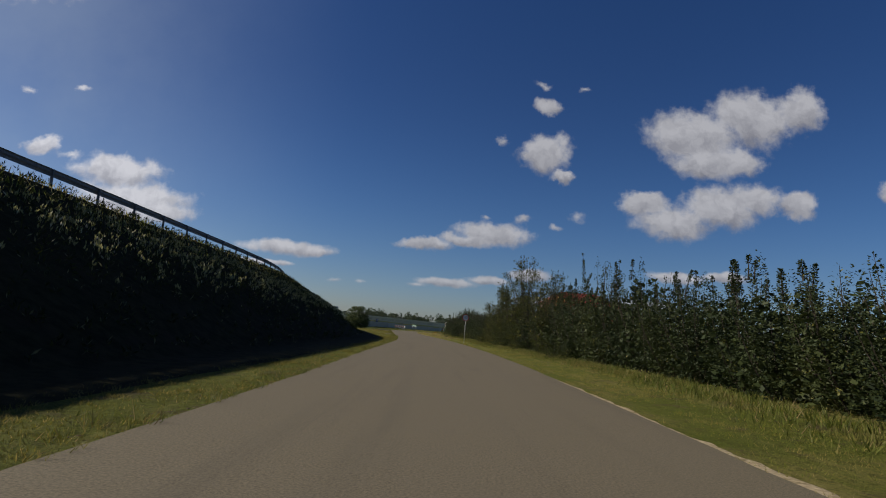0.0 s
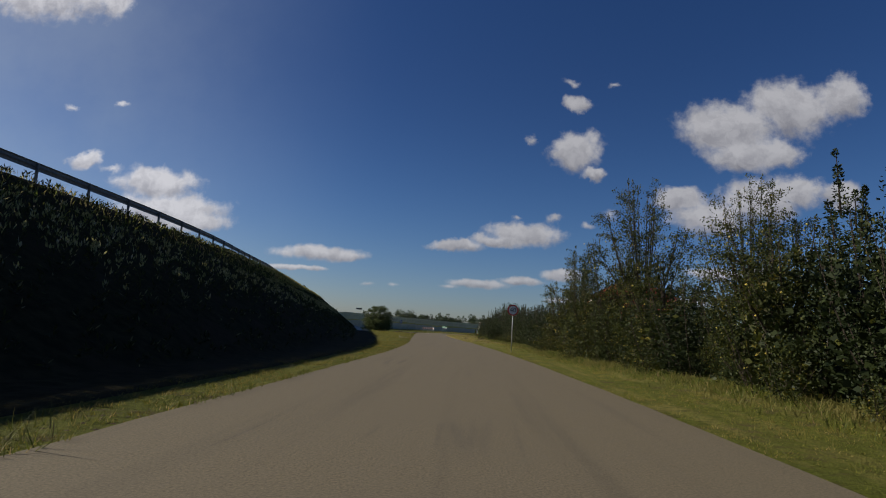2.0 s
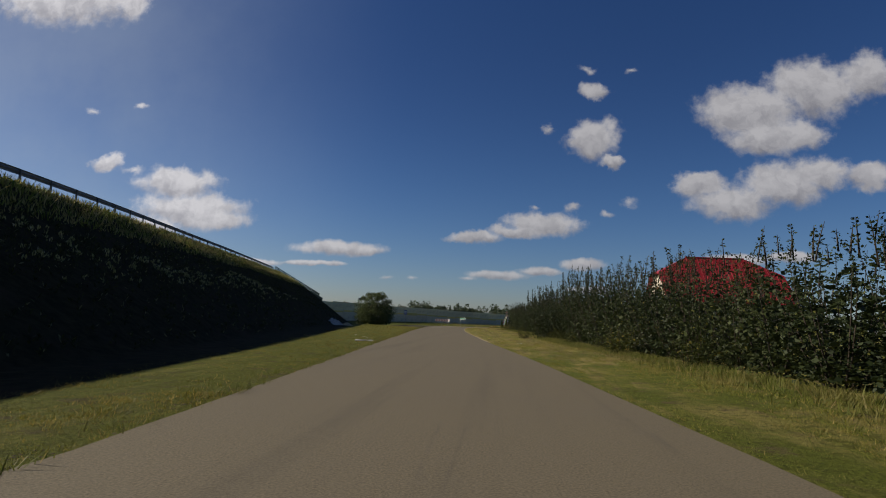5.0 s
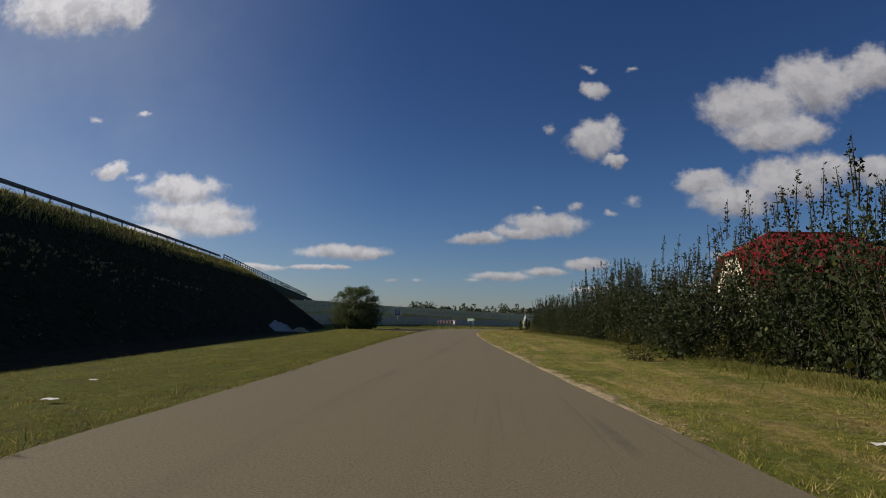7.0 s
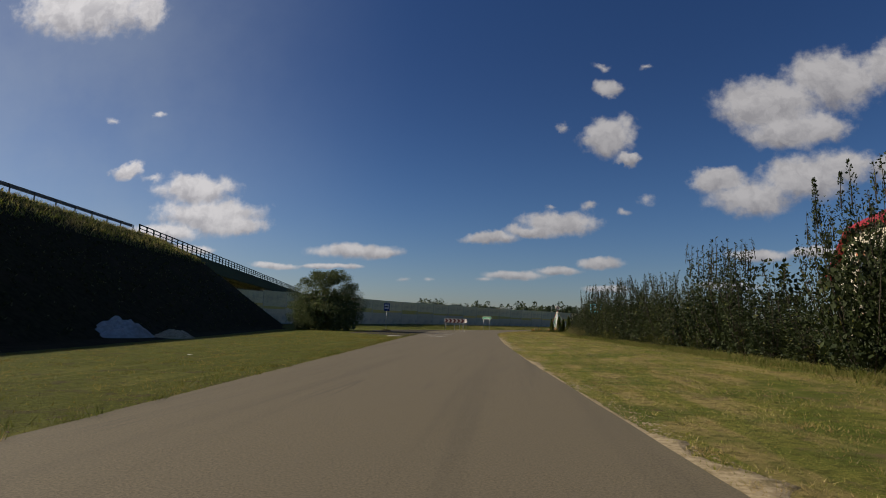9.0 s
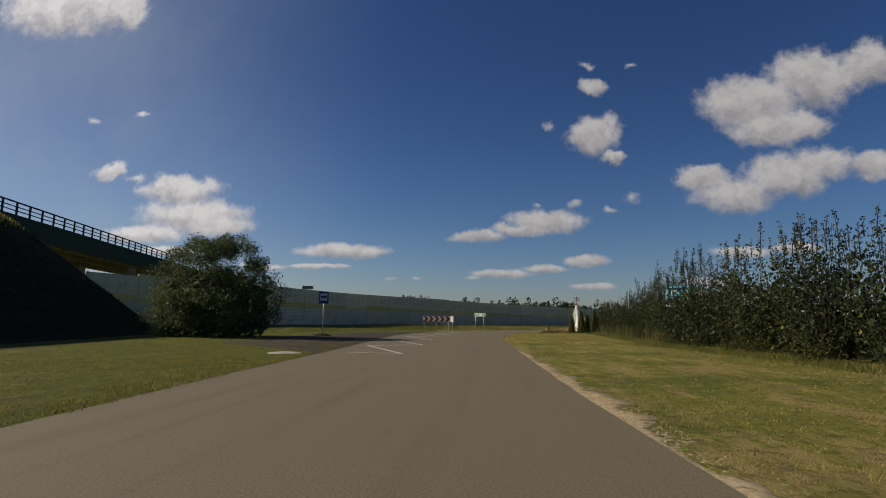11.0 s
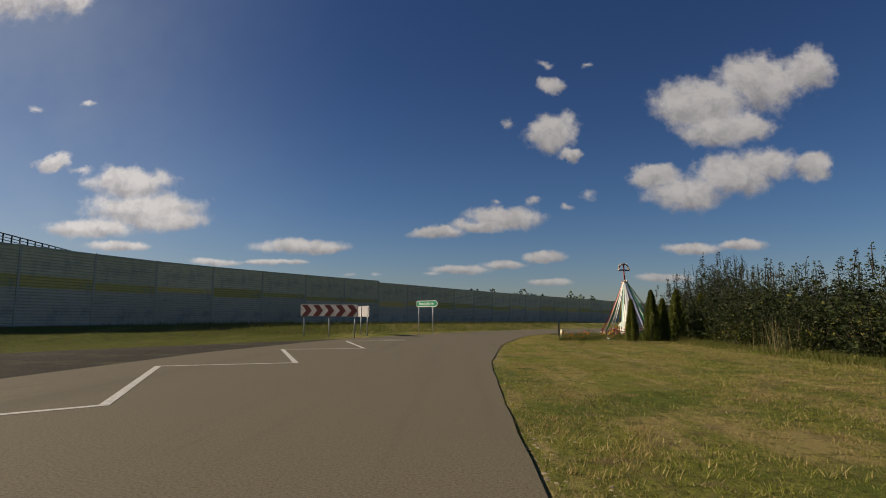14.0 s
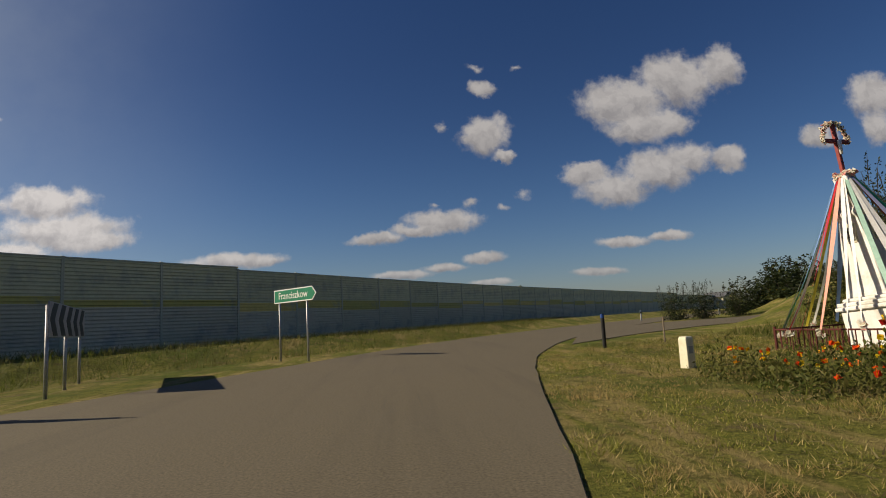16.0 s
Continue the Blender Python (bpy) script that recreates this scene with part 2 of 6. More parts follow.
def turf_material():
    """Mown verge: straw-coloured and bare patches beside the hedge, greener on the embankment side, mottled at several scales."""
    mat = bpy.data.materials.new("turf")
    mat.use_nodes = True
    n = Nodes(mat.node_tree)
    b = n.tree.nodes["Principled BSDF"]
    where = n.add("ShaderNodeTexCoord").outputs["Object"]
    fine, _ = n.noise(where, 26.0, 7.0, 0.75)
    tuft, _ = n.noise(where, 4.5, 6.0, 0.7)
    rows = n.vec("MULTIPLY", where, (1.3, 0.14, 1.0))
    mid, _ = n.noise(rows, 1.1, 6.0, 0.7)
    wide, _ = n.noise(where, 0.3, 5.0, 0.65)
    bare, _ = n.noise(where, 1.1, 7.0, 0.75)
    dry = n.mix(n.span(fine, 0.3, 0.7), (0.098, 0.112, 0.020), (0.270, 0.258, 0.062))
    dry = n.mix(n.span(mid, 0.46, 0.58, 0.0, 0.85), dry, (0.33, 0.255, 0.105))
    dry = n.mix(n.span(wide, 0.46, 0.60, 0.0, 0.8), dry, (0.084, 0.116, 0.018))
    dry = n.mix(n.span(tuft, 0.50, 0.62, 0.0, 0.6), dry, (0.070, 0.072, 0.016))
    dry = n.mix(n.span(bare, 0.54, 0.66, 0.0, 0.8), dry, (0.17, 0.125, 0.07))
    green = n.mix(n.span(fine, 0.3, 0.7), (0.046, 0.060, 0.008), (0.150, 0.158, 0.026))
    green = n.mix(n.span(mid, 0.5, 0.68, 0.0, 0.7), green, (0.19, 0.18, 0.048))
    green = n.mix(n.span(tuft, 0.50, 0.62, 0.0, 0.7), green, (0.062, 0.070, 0.010))
    green = n.mix(n.span(bare, 0.52, 0.64, 0.0, 0.75), green, (0.078, 0.062, 0.030))
    split = n.add("ShaderNodeSeparateXYZ")
    n.link(where, split.inputs[0])
    off = n.math("ADD", split.outputs[0], n.math("MULTIPLY", n.math("MAXIMUM", n.math("SUBTRACT", split.outputs[1], 48.0), 0.0), 0.07))
    dry = n.mix(n.span(split.outputs[1], 95.0, 60.0, 0.0, 0.7), dry, green)
    base = n.mix(n.span(off, -1.0, -3.0), dry, green)
    n.link(base, b.inputs["Base Color"])
    b.inputs["Roughness"].default_value = 0.95
    b.inputs["Specular IOR Level"].default_value = 0.1
    relief = n.math("ADD", n.math("MULTIPLY", fine, 0.5), tuft)
    node = n.add("ShaderNodeBump")
    node.inputs["Strength"].default_value = 1.0
    node.inputs["Distance"].default_value = 0.12
    n.link(relief, node.inputs["Height"])
    n.link(node.outputs[0], b.inputs["Normal"])
    return mat


M_ASPHALT = asphalt_material()
M_TURF = turf_material()
# soil colour taken near black to carry the slope's deep shade
M_BANK = surface("bank_soil_shade_dark", (0.014, 0.014, 0.007), (0.034, 0.031, 0.014), 3.0, 0.95, bump=0.8, bump_scale=14, patches=(0.034, 0.027, 0.015), patch_scale=0.5, spec=0.03)
M_SAND = surface("sandy_shoulder", (0.30, 0.235, 0.14), (0.50, 0.405, 0.26), 14.0, 0.95, bump=0.6, bump_scale=50, patches=(0.20, 0.16, 0.08), patch_scale=3.0, patch_span=(0.5, 0.66), spec=0.1)
M_GRAVEL = surface("gravel", (0.022, 0.020, 0.016), (0.072, 0.064, 0.052), 26.0, 0.95, bump=0.9, bump_scale=45, patches=(0.075, 0.07, 0.045), patch_scale=0.7, spec=0.1)
M_SOIL = surface("bare_soil", (0.06, 0.048, 0.03), (0.15, 0.12, 0.08), 20.0, 0.95, bump=0.6, bump_scale=60, spec=0.05)
M_CLOD = surface("loose_sand_and_grit", (0.22, 0.18, 0.115), (0.38, 0.315, 0.21), 30.0, 0.95, spec=0.1, per_island=0.3)
M_LINE = surface("road_paint", (0.42, 0.40, 0.36), (0.62, 0.60, 0.55), 12.0, 0.7, patches=(0.25, 0.23, 0.2), patch_scale=5.0, patch_span=(0.55, 0.75))
M_STEEL = surface("galvanised_steel", (0.30, 0.31, 0.32), (0.42, 0.43, 0.44), 18.0, 0.5, 0.6, patches=(0.25, 0.24, 0.22), patch_scale=3.0)
M_DARKSTEEL = surface("dull_grey_steel", (0.12, 0.125, 0.13), (0.2, 0.205, 0.21), 10.0, 0.6, 0.3)
M_GREENSTEEL = surface("green_painted_steel", (0.012, 0.032, 0.028), (0.02, 0.045, 0.038), 6.0, 0.8, patches=(0.03, 0.036, 0.03), patch_scale=1.5, spec=0.1)
M_CONCRETE = surface("concrete", (0.30, 0.29, 0.27), (0.42, 0.41, 0.38), 5.0, 0.9, bump=0.3, bump_scale=30, patches=(0.24, 0.225, 0.2), patch_scale=0.7)
M_WALL_TOP = surface("noise_panel_grey_green", (0.58, 0.54, 0.34), (0.66, 0.62, 0.40), 3.0, 0.6, 0.0, patches=(0.45, 0.43, 0.31), patch_scale=0.8, per_object=0.08)
M_WALL_MID = surface("noise_panel_olive_yellow", (0.58, 0.48, 0.15), (0.66, 0.54, 0.17), 3.0, 0.6, 0.0, patches=(0.47, 0.42, 0.24), patch_scale=0.8, per_object=0.22)
M_WALL_LOW = surface("noise_panel_blue_grey", (0.52, 0.47, 0.34), (0.58, 0.53, 0.39), 3.0, 0.6, 0.0, patches=(0.40, 0.375, 0.3), patch_scale=0.8, per_object=0.08)
M_WALL_POST = surface("noise_wall_post", (0.44, 0.42, 0.3), (0.50, 0.48, 0.35), 5.0, 0.6, 0.0)
M_WHITE = surface("white_sheet", (0.74, 0.74, 0.72), (0.82, 0.82, 0.8), 4.0, 0.45, patches=(0.66, 0.65, 0.61), patch_scale=3.0)
# a greyer white than the plain sheet, for the chevron panels
M_DULLWHITE = surface("greyed_white_film", (0.34, 0.315, 0.315), (0.42, 0.39, 0.385), 5.0, 0.6, patches=(0.28, 0.26, 0.25), patch_scale=2.0)
M_RED = surface("sign_red", (0.42, 0.012, 0.015), (0.5, 0.02, 0.02), 4.0, 0.45)
M_DARKRED = surface("dark_red_film", (0.055, 0.008, 0.010), (0.08, 0.011, 0.013), 4.0, 0.5)
M_BLACK = surface("black_film", (0.012, 0.012, 0.012), (0.02, 0.02, 0.02), 4.0, 0.5)
M_BLUE = surface("sign_blue", (0.012, 0.05, 0.20), (0.018, 0.065, 0.25), 4.0, 0.45)
M_GREEN = surface("sign_green", (0.0, 0.16, 0.085), (0.005, 0.19, 0.10), 4.0, 0.45)
M_CYAN = surface("billboard_cyan", (0.10, 0.50, 0.62), (0.14, 0.56, 0.68), 2.0, 0.5, patches=(0.3, 0.62, 0.7), patch_scale=1.2)
M_NAVY = surface("billboard_navy", (0.012, 0.03, 0.12), (0.02, 0.04, 0.15), 2.0, 0.5)
M_WOOD = surface("weathered_wood", (0.16, 0.12, 0.085), (0.26, 0.21, 0.16), 9.0, 0.85, bump=0.4, bump_scale=40)
M_BARK = surface("bark", (0.028, 0.023, 0.017), (0.07, 0.056, 0.044), 14.0, 0.95, bump=0.7, bump_scale=30)
M_ROOF = surface("red_sheet_roof", (0.26, 0.016, 0.022), (0.34, 0.024, 0.028), 2.0, 0.45, 0.1, patches=(0.28, 0.03, 0.03), patch_scale=0.6)
M_BLOCK = surface("silicate_block", (0.46, 0.41, 0.33), (0.6, 0.55, 0.46), 5.0, 0.9, bump=0.3, bump_scale=40, per_object=0.16)
M_MORTAR = surface("mortar", (0.30, 0.27, 0.22), (0.4, 0.36, 0.3), 9.0, 0.95)
M_BRICK = surface("red_brick", (0.32, 0.12, 0.07), (0.42, 0.17, 0.10), 7.0, 0.9, per_object=0.15)
M_FRAME = surface("brown_window_frame", (0.10, 0.06, 0.035), (0.15, 0.09, 0.05), 6.0, 0.6)
M_LIME = surface("whitewashed_masonry", (0.70, 0.69, 0.65), (0.82, 0.81, 0.78), 5.0, 0.85, bump=0.2, bump_scale=20, patches=(0.58, 0.56, 0.5), patch_scale=1.6)
M_CREAM = surface("cream_concrete", (0.62, 0.58, 0.42), (0.74, 0.70, 0.54), 6.0, 0.85, patches=(0.45, 0.42, 0.3), patch_scale=3.0)
M_FENCE = surface("rusty_red_paint", (0.06, 0.014, 0.011), (0.11, 0.024, 0.018), 9.0, 0.7)
M_CROSS = surface("red_brown_painted_wood", (0.20, 0.03, 0.025), (0.28, 0.05, 0.04), 9.0, 0.6)
M_LEAF_PLUM = foliage("plum_leaves", (0.013, 0.022, 0.007), (0.042, 0.056, 0.017), (0.12, 0.12, 0.025), 0.025, 0.22)
M_LEAF_APPLE = foliage("apple_leaves", (0.016, 0.025, 0.006), (0.064, 0.074, 0.014), (0.15, 0.13, 0.022), 0.08, 0.28)
M_LEAF_WILLOW = foliage("willow_leaves", (0.035, 0.055, 0.02), (0.085, 0.11, 0.04), (0.13, 0.13, 0.05), 0.05)
M_LEAF_THUJA = foliage("thuja_sprays", (0.050, 0.070, 0.012), (0.165, 0.180, 0.030), (0.12, 0.10, 0.03), 0.08, 0.2)
M_LEAF_FAR = foliage("far_wood_leaves", (0.025, 0.04, 0.018), (0.05, 0.07, 0.028), (0.08, 0.09, 0.03), 0.05, 0.2)
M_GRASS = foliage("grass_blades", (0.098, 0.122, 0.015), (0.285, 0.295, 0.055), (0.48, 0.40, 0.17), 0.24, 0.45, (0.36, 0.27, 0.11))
M_TALL = foliage("tall_grass", (0.045, 0.066, 0.011), (0.125, 0.145, 0.026), (0.27, 0.21, 0.09), 0.10, 0.4, (0.15, 0.14, 0.04))
M_HAY = foliage("hay", (0.15, 0.115, 0.05), (0.40, 0.33, 0.16), (0.10, 0.075, 0.035), 0.25, 0.3)
M_STALK = foliage("dry_stalks", (0.13, 0.10, 0.05), (0.26, 0.21, 0.10), (0.10, 0.12, 0.03), 0.25, 0.3)
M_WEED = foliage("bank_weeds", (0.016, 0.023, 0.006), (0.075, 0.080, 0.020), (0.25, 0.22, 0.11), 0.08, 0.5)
M_SEED = foliage("weed_seed_heads", (0.20, 0.19, 0.065), (0.42, 0.38, 0.17), (0.46, 0.42, 0.28), 0.12, 0.4)
M_LAWN = foliage("green_verge_blades", (0.052, 0.058, 0.006), (0.175, 0.162, 0.022), (0.36, 0.28, 0.09), 0.14, 0.45, (0.24, 0.20, 0.055))
M_FRUIT = surface("yellow_fruit", (0.45, 0.36, 0.06), (0.58, 0.44, 0.09), 8.0, 0.5)
M_VERGE = foliage("yellow_green_blades", (0.058, 0.080, 0.010), (0.200, 0.220, 0.035), (0.36, 0.29, 0.10), 0.14, 0.45, (0.24, 0.21, 0.06))
M_LUSH = foliage("lush_leaves", (0.05, 0.085, 0.012), (0.14, 0.19, 0.03), (0.2, 0.2, 0.05), 0.05, 0.4)
# old concrete, darkened further to stand in for shade under the bridge
M_OLDCONC = surface("old_concrete_shade_dark", (0.11, 0.105, 0.095), (0.19, 0.182, 0.165), 4.0, 0.95, bump=0.3, bump_scale=30, patches=(0.08, 0.076, 0.066), patch_scale=0.6, spec=0.1)


def glass_material():
    mat = bpy.data.materials.new("window_glass")
    mat.use_nodes = True
    b = mat.node_tree.nodes["Principled BSDF"]
    b.inputs["Base Color"].default_value = (0.05, 0.06, 0.065, 1)
    b.inputs["Roughness"].default_value = 0.05
    return mat


M_GLASS = glass_material()


# ---- mesh helpers ----
class Shape:
    """Gathers boxes, tubes and sheets into one mesh."""

    def __init__(self):
        self.v, self.f = [], []

    def box(self, x0, y0, z0, x1, y1, z1, turn=None):
        k = len(self.v)
        for z in (z0, z1):
            for x, y in ((x0, y0), (x1, y0), (x1, y1), (x0, y1)):
                p = Vector((x, y, z))
                self.v.append(tuple(turn @ p if turn else p))
        for q in ((0, 3, 2, 1), (4, 5, 6, 7), (0, 1, 5, 4), (1, 2, 6, 5), (2, 3, 7, 6), (3, 0, 4, 7)):
            self.f.append([k + i for i in q])
        return self

    def tube(self, points, radii, sides=8, caps=True):
        points = [Vector(p) for p in points]
        if isinstance(radii, (int, float)):
            radii = [radii] * len(points)
        k0 = len(self.v)
        for i, p in enumerate(points):
            d = (points[min(i + 1, len(points) - 1)] - points[max(i - 1, 0)]).normalized()
            a = d.orthogonal().normalized() if abs(d.z) > 0.99 else d.cross(Vector((0, 0, 1))).normalized()
            b = d.cross(a)
            for j in range(sides):
                w = 2 * math.pi * j / sides
                self.v.append(tuple(p + radii[i] * (math.cos(w) * a + math.sin(w) * b)))
        for i in range(len(points) - 1):
            for j in range(sides):
                a, b = k0 + i * sides + j, k0 + i * sides + (j + 1) % sides
                self.f.append([a, b, b + sides, a + sides])
        if caps:
            self.f.append([k0 + j for j in range(sides)][::-1])
            self.f.append([k0 + (len(points) - 1) * sides + j for j in range(sides)])
        return self

    def prism(self, outline, depth, turn=None):
        """A flat outline in x, z, given depth along y."""
        k, m = len(self.v), len(outline)
        for y in (0.0, depth):
            for x, z in outline:
                p = Vector((x, y, z))
                self.v.append(tuple(turn @ p if turn else p))
        self.f.append([k + i for i in range(m)])
        self.f.append([k + m + i for i in range(m)][::-1])
        for i in range(m):
            j = (i + 1) % m
            self.f.append([k + j, k + i, k + m + i, k + m + j])
        return self

    def sheet(self, rows):
        """A grid of points, row by row."""
        k, w = len(self.v), len(rows[0])
        for r in rows:
            self.v.extend(tuple(p) for p in r)
        for i in range(len(rows) - 1):
            for j in range(w - 1):
                a = k + i * w + j
                self.f.append([a, a + 1, a + w + 1, a + w])
        return self

    def mesh(self, name, mat, bevel=0.0, smooth=False):
        me = bpy.data.meshes.new(name)
        me.from_pydata(self.v, [], self.f)
        if bevel:
            bm = bmesh.new()
            bm.from_mesh(me)
            bmesh.ops.bevel(bm, geom=list(bm.edges), offset=bevel, segments=1, affect="EDGES", clamp_overlap=True)
            bm.to_mesh(me)
            bm.free()
        me.materials.append(mat)
        if smooth:
            me.polygons.foreach_set("use_smooth", [True] * len(me.polygons))
        me.update()
        return me


def quads_mesh(name, corners, mat):
    """A mesh of loose faces from an array (count, 3 or 4, 3)."""
    n, k, _ = corners.shape
    me = bpy.data.meshes.new(name)
    me.vertices.add(n * k)
    me.vertices.foreach_set("co", corners.astype(np.float32).ravel())
    me.loops.add(n * k)
    me.loops.foreach_set("vertex_index", np.arange(n * k, dtype=np.int32))
    me.polygons.add(n)
    me.polygons.foreach_set("loop_start", np.arange(0, n * k, k, dtype=np.int32))
    me.polygons.foreach_set("loop_total", np.full(n, k, dtype=np.int32))
    me.update(calc_edges=True)
    me.materials.append(mat)
    return me


def part(name, mesh, parent, label=""):
    ob = new(name, mesh)
    ob.parent = parent
    if label:
        ob["label"] = label
    return ob


def thing(name, label, category, at=(0, 0, 0), turn=0.0, group="", kind=""):
    ob = new(name)
    ob.matrix_basis = pose(*at, 0, 0, turn)
    return tagged(ob, label, category, group, kind)


def lerp_table(table, y):
    ys = [a for a, _ in table]
    xs = [b for _, b in table]
    return float(np.interp(y, ys, xs))


def smooth(a, b, x):
    t = min(1.0, max(0.0, (x - a) / (b - a)))
    return t * t * (3 - 2 * t)


def resample(points, step):
    """Points at even steps along a polyline."""
    pts = [Vector(p) for p in points]
    out, left = [pts[0].copy()], step
    for a, b in zip(pts, pts[1:]):
        length, done = (b - a).length, 0.0
        while length - done >= left:
            done += left
            out.append(a.lerp(b, done / length))
            left = step
        left -= length - done
    return out


def round_line(points, times=2):
    """Cuts the corners of a polyline."""
    pts = [Vector(p) for p in points]
    for _ in range(times):
        out = [pts[0]]
        for a, b in zip(pts, pts[1:]):
            out += [a.lerp(b, 0.25), a.lerp(b, 0.75)]
        pts = out + [pts[-1]]
    return pts


rng = np.random.default_rng(7)


# ---- road, ground, embankment ----
# the two edges of the asphalt as (y, x)
EDGE_LEFT = [(-40, -2.7), (0, -2.7), (12, -2.75), (25, -3.05), (48, -3.4), (60, -3.95), (68, -4.5), (95, -7.0), (103, -7.65), (122, -9.5), (136, -10.6), (155, -12.2),
             (165, -12.8), (175, -13.6), (188, -14.6), (198, -14.3), (204, -13.4), (209, -12.5), (214, -10.9), (219, -9.0)]
EDGE_RIGHT = [(-40, 3.3), (0, 3.3), (11, 3.45), (22, 3.6), (35, 3.4), (46, 3.0), (59, 2.3), (80, 0.7), (95, -0.75), (102, -1.45), (116, -2.6), (123, -3.2), (137, -4.2),
              (153, -5.1), (165, -5.5), (175, -5.75), (182, -6.0), (188, -5.9), (195, -5.65), (204, -4.68), (207, -4.2), (211, -3.42), (214, -2.8), (217.4, -2.0), (219, -1.5), (222, -0.6)]


# foot of the noise wall
WALL_LINE = [(-40.5, 175, 0), (-38.6, 181.5, 0), (-34.5, 194, 0), (-31.8, 201, 0), (-29.4, 209, 0), (-27.0, 217.5, 0), (-23.6, 223.3, 0), (-18.7, 230.6, 0), (-13.5, 237.2, 0), (-8.8, 244.4, 0), (-4.2, 251.5, 0), (2.5, 261, 0), (13, 275, 0), (31, 298, 0), (62, 337, 0), (118, 402, 0)]
WALL_POINTS = np.array([(p.x, p.y) for p in resample(round_line(WALL_LINE, 2), 1.5)])


def wall_distance(x, y):
    return float(np.sqrt(((WALL_POINTS - (x, y)) ** 2).sum(1).min()))


def ground_height(x, y):
    """The verge beside the hedge lies a little above the road; a low rise behind the wayside cross."""
    right = lerp_table(EDGE_RIGHT, y)
    z = -0.022
    if y < 225:
        z += 0.22 * smooth(0.5, 3.5, x - right) * (1 - smooth(70, 110, y)) + 0.12 * smooth(1, 6, x - right) * smooth(90, 120, y)
    # a low bank of earth in front of the wall
    if x < 60 and 165 < y < 345:
        d = wall_distance(x, y)
        free = smooth(0.6, 3.0, lerp_table(EDGE_LEFT, y) - x) if y < 219 else 1.0
        z += 0.62 * (1 - smooth(6.6, 9.6, d)) * (1 - 0.35 * (1 - smooth(2.5, 5.5, d))) * smooth(176, 190, y) * free
    clear = smooth(3, 12, x - 19 - (y - 252.5) * 0.835)
    z += 2.6 * smooth(20, 40, x) * smooth(240, 262, y) * (1 - smooth(285, 350, y)) * clear
    off = (x - 5.5) * 0.64 - (y - 227.0) * 0.77
    z += 1.9 * smooth(7, 16, x) * smooth(214, 223, y) * smooth(0.4, 4.0, off) * (1 - smooth(40, 60, x))
    return z


def build_ground():
    xs = sorted(set([-3000, -1500, -700, -300, -150, -90] + [round(-60 + 1.5 * i, 2) for i in range(81)] + [70, 90, 150, 300, 700, 1500, 3000]))
    ys = sorted(set([-2500, -900, -300, -120, -60] + [-30 + 2.5 * i for i in range(140)] + [340, 380, 430, 600, 1200, 2500, 4500]))
    s = Shape().sheet([[(x, y, ground_height(x, y) - 0.015 * noise.noise(Vector((x * 0.4, y * 0.4, 0)))) for x in xs] for y in ys])
    ob = new("ground", s.mesh("ground", M_TURF, smooth=True))
    tagged(ob, "mown grass verge with straw-coloured and bare patches", "ground", kind="structure")


def road_strip(left, right, step, z, across=6):
    rows = []
    n = max(2, int(max((Vector(left[-1]) - Vector(left[0])).length, 1) / step))
    a, b = round_line([(*p, 0) for p in left]), round_line([(*p, 0) for p in right])

    def at(line, t):
        seg = [(q - p).length for p, q in zip(line, line[1:])]
        want = t * sum(seg)
        for p, q, l in zip(line, line[1:], seg):
            if want <= l:
                return p.lerp(q, want / max(l, 1e-6))
            want -= l
        return line[-1]
    for i in range(n + 1):
        p, q = at(a, i / n), at(b, i / n)
        d = (q - p).normalized()
        p = p + d * 0.03 * noise.noise(Vector((p.x * 1.1, p.y * 1.1, 3)))
        q = q + d * 0.03 * noise.noise(Vector((q.x * 1.1, q.y * 1.1, 9)))
        row = [p - d * 0.04 + Vector((0, 0, z - 0.08))]
        for j in range(across + 1):
            w = p.lerp(q, j / across)
            row.append(w + Vector((0, 0, z)))
        row.append(q + d * 0.04 + Vector((0, 0, z - 0.08)))
        rows.append(row)
    return rows


def build_road():
    ys = [-40 + 1.0 * i for i in range(260)]
    rows = []
    for y in ys:
        if y > 219:
            break
        l, r = lerp_table(EDGE_LEFT, y), lerp_table(EDGE_RIGHT, y)
        l += 0.06 * noise.noise(Vector((0, y * 0.9, 3)))
        r += 0.045 * noise.noise(Vector((0, y * 0.9, 8)))
        row = [(l - 0.05, y, -0.09)]
        for j in range(9):
            w = j / 8
            row.append((l + (r - l) * w, y, 0.0))
        row.append((r + 0.05, y, -0.09))
        rows.append(row)
    s = Shape().sheet(rows)
    l, r = rows[-1][1], rows[-1][-2]
    # the road goes on along the wall
    ahead_left = [l[:2], (-6.3, 226), (-2.2, 234.5), (4, 244), (13, 255.5), (26, 271), (52, 302), (95, 352)]
    ahead_right = [r[:2], (0.7, 225.0), (5.2, 233.5), (11, 242.5), (19, 252.5), (31, 267), (57, 298), (100, 348)]
    s.sheet(road_strip(ahead_left, ahead_right, 1.5, 0.0))
    ob = new("road", s.mesh("road", M_ASPHALT))
    tagged(ob, "worn grey-brown asphalt road with ragged edges", "road", kind="structure")
    # the side road that turns off behind the cross
    side = Shape().sheet(road_strip([(4.6, 234.4), (12.2, 244.0), (20, 247.5), (34, 250), (70, 254)], [(0.6, 222.9), (6, 229.0), (14, 235.5), (34, 241), (70, 245)], 1.5, 0.004))
    for i, p in enumerate(side.v):
        side.v[i] = (p[0], p[1], p[2] + max(0.0, ground_height(p[0], p[1]) + 0.02) * smooth(4, 7, p[0]))
    tagged(new("side_road", side.mesh("side_road", M_ASPHALT)), "narrow asphalt side road turning off", "road", kind="structure")


